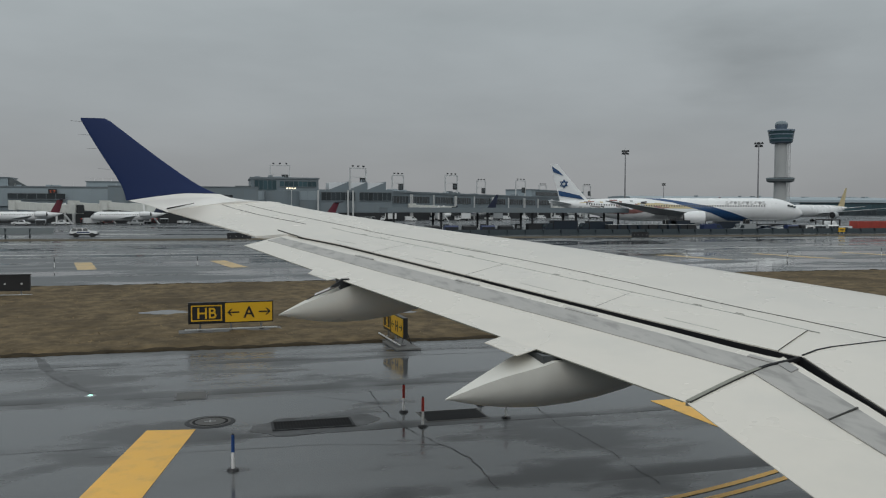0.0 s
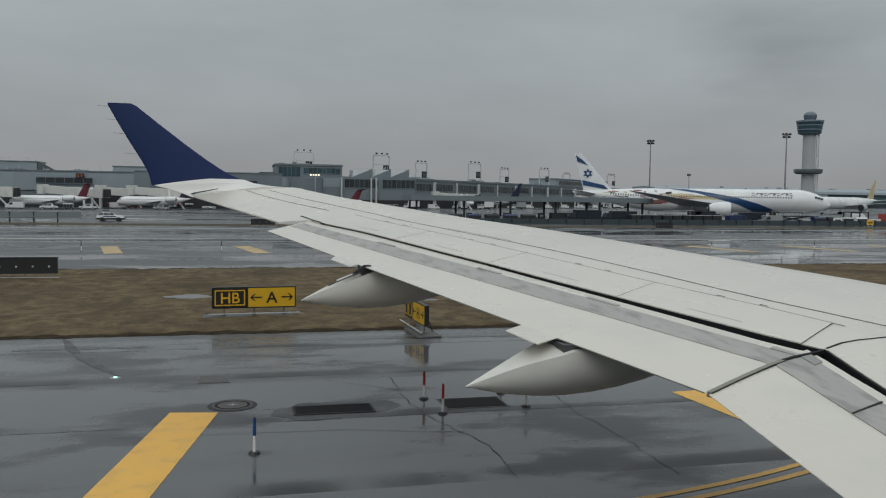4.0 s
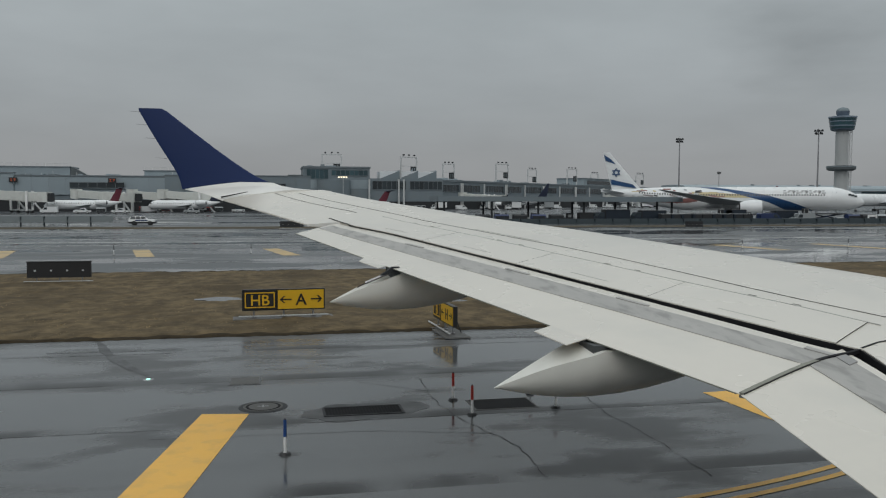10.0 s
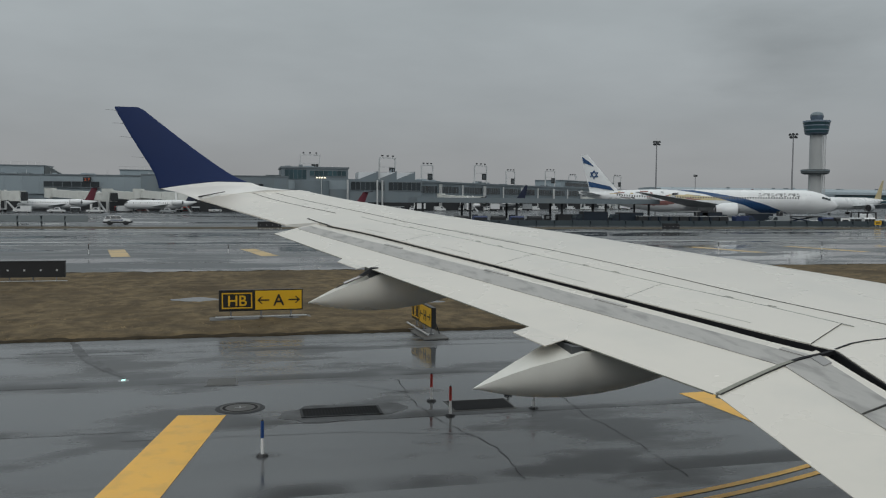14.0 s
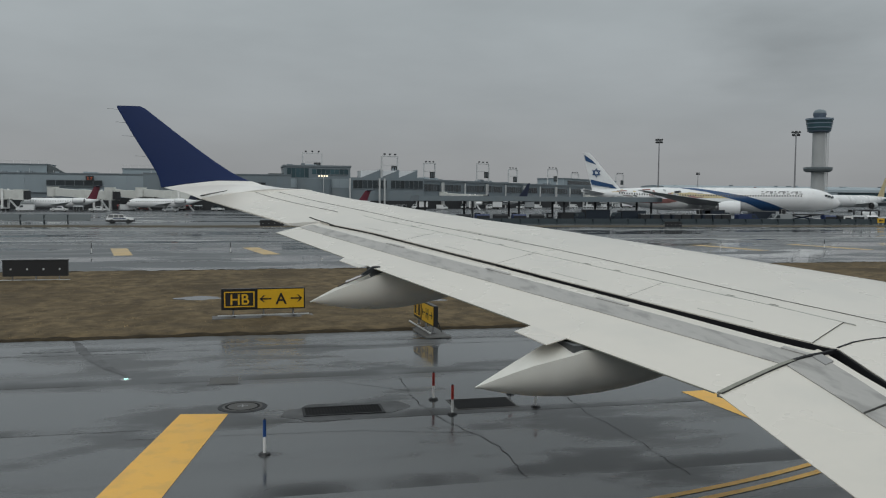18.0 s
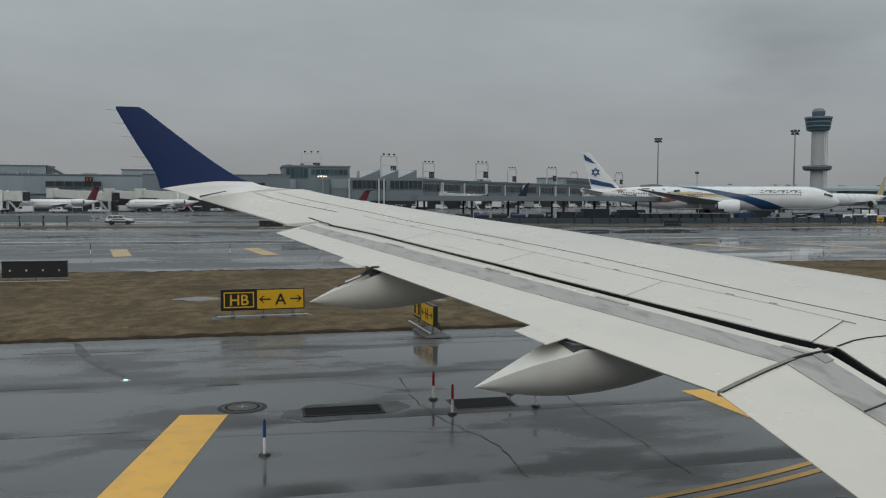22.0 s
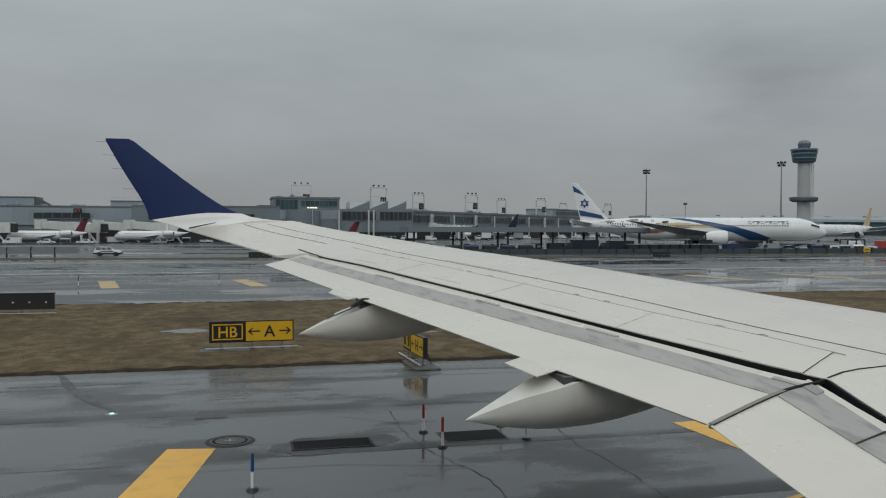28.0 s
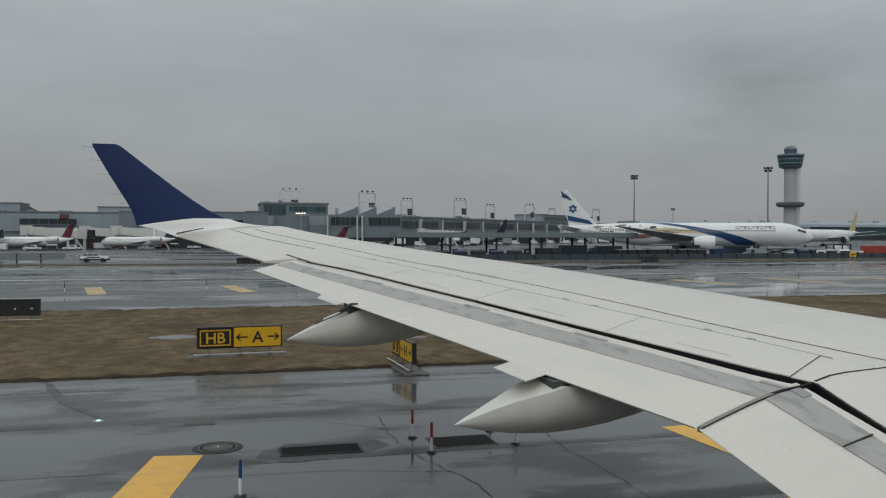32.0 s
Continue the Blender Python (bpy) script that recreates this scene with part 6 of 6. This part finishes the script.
def van(x, y, rz, paint=M_VEHWHITE, label="white service van parked on the ramp"):
    v = thing("service_van", label, "van", x, y, 0, rz, "vans")
    part("body", Geo().prism([(-2.7, 0.4), (-2.7, 2.15), (-2.5, 2.3), (1.3, 2.3), (2.1, 1.35), (2.75, 1.15), (2.8, 0.4)], "y", -0.98, 0.98), paint, v, "", 20)
    for side in (-1, 1):
        part("window", Geo().add([(0.5, side * 0.985, 1.35), (1.75, side * 0.985, 1.35), (1.25, side * 0.985, 2.05), (0.5, side * 0.985, 2.05)], [(0, 1, 2, 3)]), M_GLASS, v)
    part("windscreen", Geo().add([(1.36, -0.85, 2.24), (1.36, 0.85, 2.24), (2.08, 0.9, 1.40), (2.08, -0.9, 1.40)], [(0, 1, 2, 3)]), M_GLASS, v)
    wheels(v, (-1.7, 1.8), 0.86, 0.36)


def box_truck(x, y, rz, high=3.4, label="white catering box truck beside the gate", dark=False, paint=None):
    v = thing("catering_truck", label, "truck", x, y, 0, rz, "catering trucks")
    part("box", Geo().box(-4.0, -1.2, 1.15, 1.6, 1.2, high), paint or (M_VEHGREY if dark else M_VEHWHITE), v)
    part("box_frame", Geo().box(-4.05, -1.25, high, 1.65, 1.25, high + 0.12).box(-4.06, -1.22, 1.05, -3.95, 1.22, high).box(1.602, -1.22, 1.05, 1.70, 1.22, high), M_DGREY, v)
    part("rear_door", Geo().box(-4.12, -1.0, 1.25, -4.062, 1.0, high - 0.15), M_DGREY, v, "dark rear shutter")
    part("cab", Geo().prism([(1.75, 0.6), (1.75, 2.55), (2.9, 2.5), (3.4, 1.6), (3.55, 0.6)], "y", -1.1, 1.1), paint or M_VEHWHITE, v)
    part("windscreen", Geo().add([(2.95, -1.0, 2.44), (2.95, 1.0, 2.44), (3.42, 1.0, 1.65), (3.42, -1.0, 1.65)], [(0, 1, 2, 3)]), M_GLASS, v)
    for side in (-1, 1):
        part("side_window", Geo().add([(1.95, side * 1.105, 1.65), (3.15, side * 1.105, 1.65), (2.8, side * 1.105, 2.35), (1.95, side * 1.105, 2.35)], [(0, 1, 2, 3)]), M_GLASS, v)
    part("chassis", Geo().box(-4.0, -0.9, 0.55, 1.7, 0.9, 1.04), M_DGREY, v)
    wheels(v, (-2.7, 2.5), 0.98, 0.48, 0.3)


def dolly(x, y, rz, paint, label="covered baggage cart on small wheels"):
    v = thing("baggage_cart", label, "baggage cart", x, y, 0, rz, "baggage carts")
    part("deck", Geo().box(-1.6, -0.8, 0.42, 1.6, 0.8, 0.55), M_DGREY, v)
    part("cover", Geo().prism([(-0.78, 0.552), (-0.78, 1.75), (-0.4, 2.05), (0.4, 2.05), (0.78, 1.75), (0.78, 0.552)], "x", -1.5, 1.5), paint, v, "", 20)
    for k in range(3):
        part("curtain", Geo().box(-1.4 + k * 0.95, -0.80, 0.60, -0.5 + k * 0.95, -0.785, 1.70), M_DGREY, v)
    part("tow_bar", Geo().box(1.6, -0.06, 0.42, 2.5, 0.06, 0.50), M_DGREY, v)
    wheels(v, (-1.1, 1.1), 0.62, 0.21, 0.14)


def unit_load(x, y, rz, paint, label="metal air cargo container on a dolly"):
    v = thing("cargo_container", label, "container", x, y, 0, rz, "air cargo containers")
    part("shell", Geo().prism([(-0.75, 0.56), (-1.15, 1.0), (-1.15, 2.15), (1.0, 2.15), (1.0, 0.56)], "y", -0.75, 0.75), paint, v)
    part("edge_rail", Geo().box(-1.17, -0.78, 2.151, 1.02, 0.78, 2.22), M_GALV, v)
    part("door", Geo().box(-0.6, -0.78, 0.75, 0.9, -0.751, 2.0), M_DGREY, v)
    part("dolly", Geo().box(-1.2, -0.8, 0.40, 1.2, 0.8, 0.555), M_DGREY, v)
    wheels(v, (-0.9, 0.9), 0.62, 0.20, 0.14)


def tug(x, y, rz, paint=M_VEHWHITE):
    v = thing("tow_tractor", "low aircraft tow tractor beside the jet", "tractor", x, y, 0, rz, "tow tractors")
    part("body", Geo().prism([(-2.2, 0.45), (-2.2, 1.2), (-0.4, 1.25), (0.2, 1.2), (2.1, 1.1), (2.3, 0.45)], "y", -1.1, 1.1), paint, v)
    part("cab", Geo().box(-1.1, -0.9, 1.252, 0.3, 0.9, 2.05, (0.8, 0.85)), M_GLASS, v)
    wheels(v, (-1.4, 1.4), 0.95, 0.5, 0.35)


def loader(x, y, rz):
    v = thing("cargo_loader", "dark scissor cargo loader raised beside the jet", "loader", x, y, 0, rz, "cargo loaders")
    part("platform", Geo().box(-4.5, -1.6, 2.0, 4.5, 1.6, 2.25), M_DGREY, v)
    part("chassis", Geo().box(-4.2, -1.4, 0.5, 4.2, 1.4, 0.95), M_VEHBLUE, v)
    for s in (-1, 1):
        part("scissor_arm", Geo().prism([(-3.5 * s, 0.952), (-3.2 * s, 0.952), (3.5 * s, 1.998), (3.2 * s, 1.998)], "y", -1.2, 1.2), M_VEHBLUE, v)
    rail = Geo()
    for k in range(9):
        rail.tube((-4.4 + k * 1.1, -1.55, 2.25), (-4.4 + k * 1.1, -1.55, 3.2), 0.04, 0.04, 5)
    rail.box(-4.4, -1.58, 3.2, 4.4, -1.52, 3.27)
    part("guard_rail", rail, M_GALV, v)
    part("driver_box", Geo().box(3.2, -2.3, 1.6, 4.6, -1.62, 3.4), M_DGREY, v)
    wheels(v, (-3.2, 3.2), 1.2, 0.45, 0.3)


suv(-24.6, 171, 0)
# west ramp
pickup(-62, 298, 0)
pickup(-50, 298, 0)
dolly(-56, 298, 0, M_VEHGREY, "silver baggage cart between two pickups")
van(-73, 301, 180)
pickup(-27, 302, 175, M_VEHGREY, "silver pickup near the regional jet")
for i, (x, y) in enumerate(((-88, 326), (-44, 322), (-12, 322), (2, 362), (12, 364))):
    (van if i % 2 else tug)(x, y, 20 * i)
for k in range(6):
    dolly(-47 + k * 3.9 + (8 if k > 2 else 0), 330, 3, M_VEHGREY if k % 2 else M_VEHRED, "faded baggage cart in a parked train")
for k in range(4):
    unit_load(62 + k * 2.6, 383, 0, M_VEHGREY)
box_truck(78, 388, 180, 3.8)
box_truck(106, 404, 200, 3.9, dark=True)
box_truck(118, 398, 195, 3.9)
box_truck(139, 410, 190, 3.9, dark=True)
van(90, 392, 0)
for k in range(6):
    tug(150 + k * 16, 455 + k * 14, 45, M_VEHGREY if k % 2 else M_VEHWHITE)
    van(160 + k * 17, 452 + k * 15, 30)
box_truck(238, 500, 0, 4.2)
# apron round the long jet
for k in range(9):
    unit_load(84.5 + k * 2.5, 168.6 + (k % 3) * 0.15, 0, M_VEHDARK if k % 4 else M_DGREY, "dark blue air cargo container on a dolly")
loader(97, 172.5, 0)
loader(126.5, 171.8, 180)
van(110.5, 169.5, 0, M_VEHBLUE, "navy service van parked under the long jet")
van(118.5, 169.0, 180, M_VEHGREY, "silver service van parked under the long jet")
tug(137, 178, 180)
for x, y, rz, high in ((72.5, 170.2, 180, 3.0), (81.5, 171.2, 180, 2.8), (103.5, 171.4, 0, 3.0), (114.8, 172.2, 180, 2.7)):
    box_truck(x, y, rz, high, "dark service truck parked beside the long jet", paint=M_VEHDARK)
for k in range(4):
    dolly(131 + k * 3.8, 168.4, 0, (M_VEHBLUE, M_DGREY, M_VEHGREY, M_VEHWHITE)[k])
for k in range(5):
    dolly(44 + k * 4.1, 171.2, 0, (M_DGREY, M_VEHBLUE)[k % 2], "dark baggage cart in a parked train")
gpu = thing("ground_power_unit", "white ground power unit with open frame", "generator", 146.5, 168.8, 0)
part("body", Geo().box(-1.5, -0.8, 0.5, 1.5, 0.8, 1.7, (0.97, 0.95)), M_VEHWHITE, gpu)
part("vent", Geo().box(-1.2, -0.83, 0.8, 0.2, -0.81, 1.4), M_DGREY, gpu)
wheels(gpu, (-1.0, 1.0), 0.6, 0.25, 0.15)
red = thing("shipping_container", "long red covered container behind the apron fence", "container", 139, 168.5, 0)
part("shell", Geo().box(9.6, -1.3, 0.3, 22.6, 1.3, 2.9), M_CONTAINER, red)
for k in range(26):
    part("rib", Geo().box(9.7 + k * 0.5, -1.36, 0.4, 9.9 + k * 0.5, -1.302, 2.8), M_CONTAINER, red)
part("skid", Geo().box(9.7, -1.2, 0, 22.5, 1.2, 0.298), M_DGREY, red)
tank = thing("tank_frame", "grey tank in a black cage frame", "tank", 144.2, 172, 0)
part("tank", Geo().tube((-1.8, 0, 1.7), (1.8, 0, 1.7), 1.2, 1.2, 16), M_GALV, tank, "", 40)
for sy in (-1.3, 1.3):
    for sx in (-2.4, 0, 2.4):
        part("cage_post", Geo().box(sx - 0.12, sy - 0.12, 0, sx + 0.12, sy + 0.12, 3.1), M_BLACK, tank)
    part("cage_rail", Geo().box(-2.5, sy - 0.1, 3.102, 2.5, sy + 0.1, 3.3), M_BLACK, tank)
board = thing("ramp_board", "white notice board beside the jet's nose", "sign", 134.5, 166.2, 0)
part("face", Geo().box(-1.2, -0.05, 0.7, 1.2, 0.05, 2.0), M_WHITE, board)
part("text_bar", Geo().box(-0.8, -0.07, 1.2, 0.8, -0.052, 1.55), M_DGREY, board)
part("leg", Geo().box(-0.9, -0.05, 0, -0.8, 0.05, 0.7).box(0.8, -0.05, 0, 0.9, 0.05, 0.7), M_GALV, board)

# fuel canopy west of the long jet
canopy = thing("fuel_canopy", "flat grey canopy on posts over service equipment", "canopy", 36, 184, 0)
part("roof", Geo().box(0, -5, 4.75, 58, 5, 5.9), M_ROOF, canopy, "flat grey roof slab")
part("fascia", Geo().box(-0.1, -5.12, 4.8, 58.1, -5.002, 5.85), M_PANEL, canopy)
for k in range(6):
    for sy in (-3.8, 3.8):
        part("post", Geo().box(1.5 + k * 10.9 - 0.2, sy - 0.2, 0, 1.5 + k * 10.9 + 0.2, sy + 0.2, 4.748), M_DGREY, canopy)
for k, x in enumerate((41.5, 50.2, 59.0, 67.5, 76.5)):
    p = thing("fuel_pump", "boxy grey fuel pump under the canopy", "fuel pump", x, 182.5, 0, 0, "fuel pumps")
    part("cabinet", Geo().box(-0.6, -0.4, 0, 0.6, 0.4, 2.1), M_DGREY, p)
    part("screen", Geo().box(-0.4, -0.43, 1.2, 0.4, -0.402, 1.8), M_VEHGREY, p)
    part("kerb", Geo().box(-1.5, -0.8, 0, -0.62, 0.8, 0.2).box(0.62, -0.8, 0, 1.5, 0.8, 0.2), M_CONCRETE, p)
van(54.5, 180.5, 0, M_VEHGREY, "silver van under the fuel canopy")
pickup(63.5, 180.5, 180, M_DGREY, "dark pickup under the fuel canopy")
van(72, 181, 0, M_DGREY, "dark van under the fuel canopy")
pickup(11.5, 172, 180, M_VEHWHITE)
box_truck(24.5, 169, 180, 3.9, "white box truck with dark rear platform")
stairs = thing("platform_truck", "dark flat platform truck with cages", "truck", 17.5, 168, 0)
part("bed", Geo().box(-2.8, -1.1, 0.7, 2.8, 1.1, 1.0), M_DGREY, stairs)
part("cage", Geo().box(-2.6, -1.0, 1.002, -0.2, 1.0, 2.6, (0.98, 0.98)), M_BLACK, stairs)
part("load", Geo().box(0.1, -0.9, 1.002, 2.5, 0.9, 1.9, (0.9, 0.9)), M_DGREY, stairs)
wheels(stairs, (-1.8, 1.8), 0.9, 0.4)
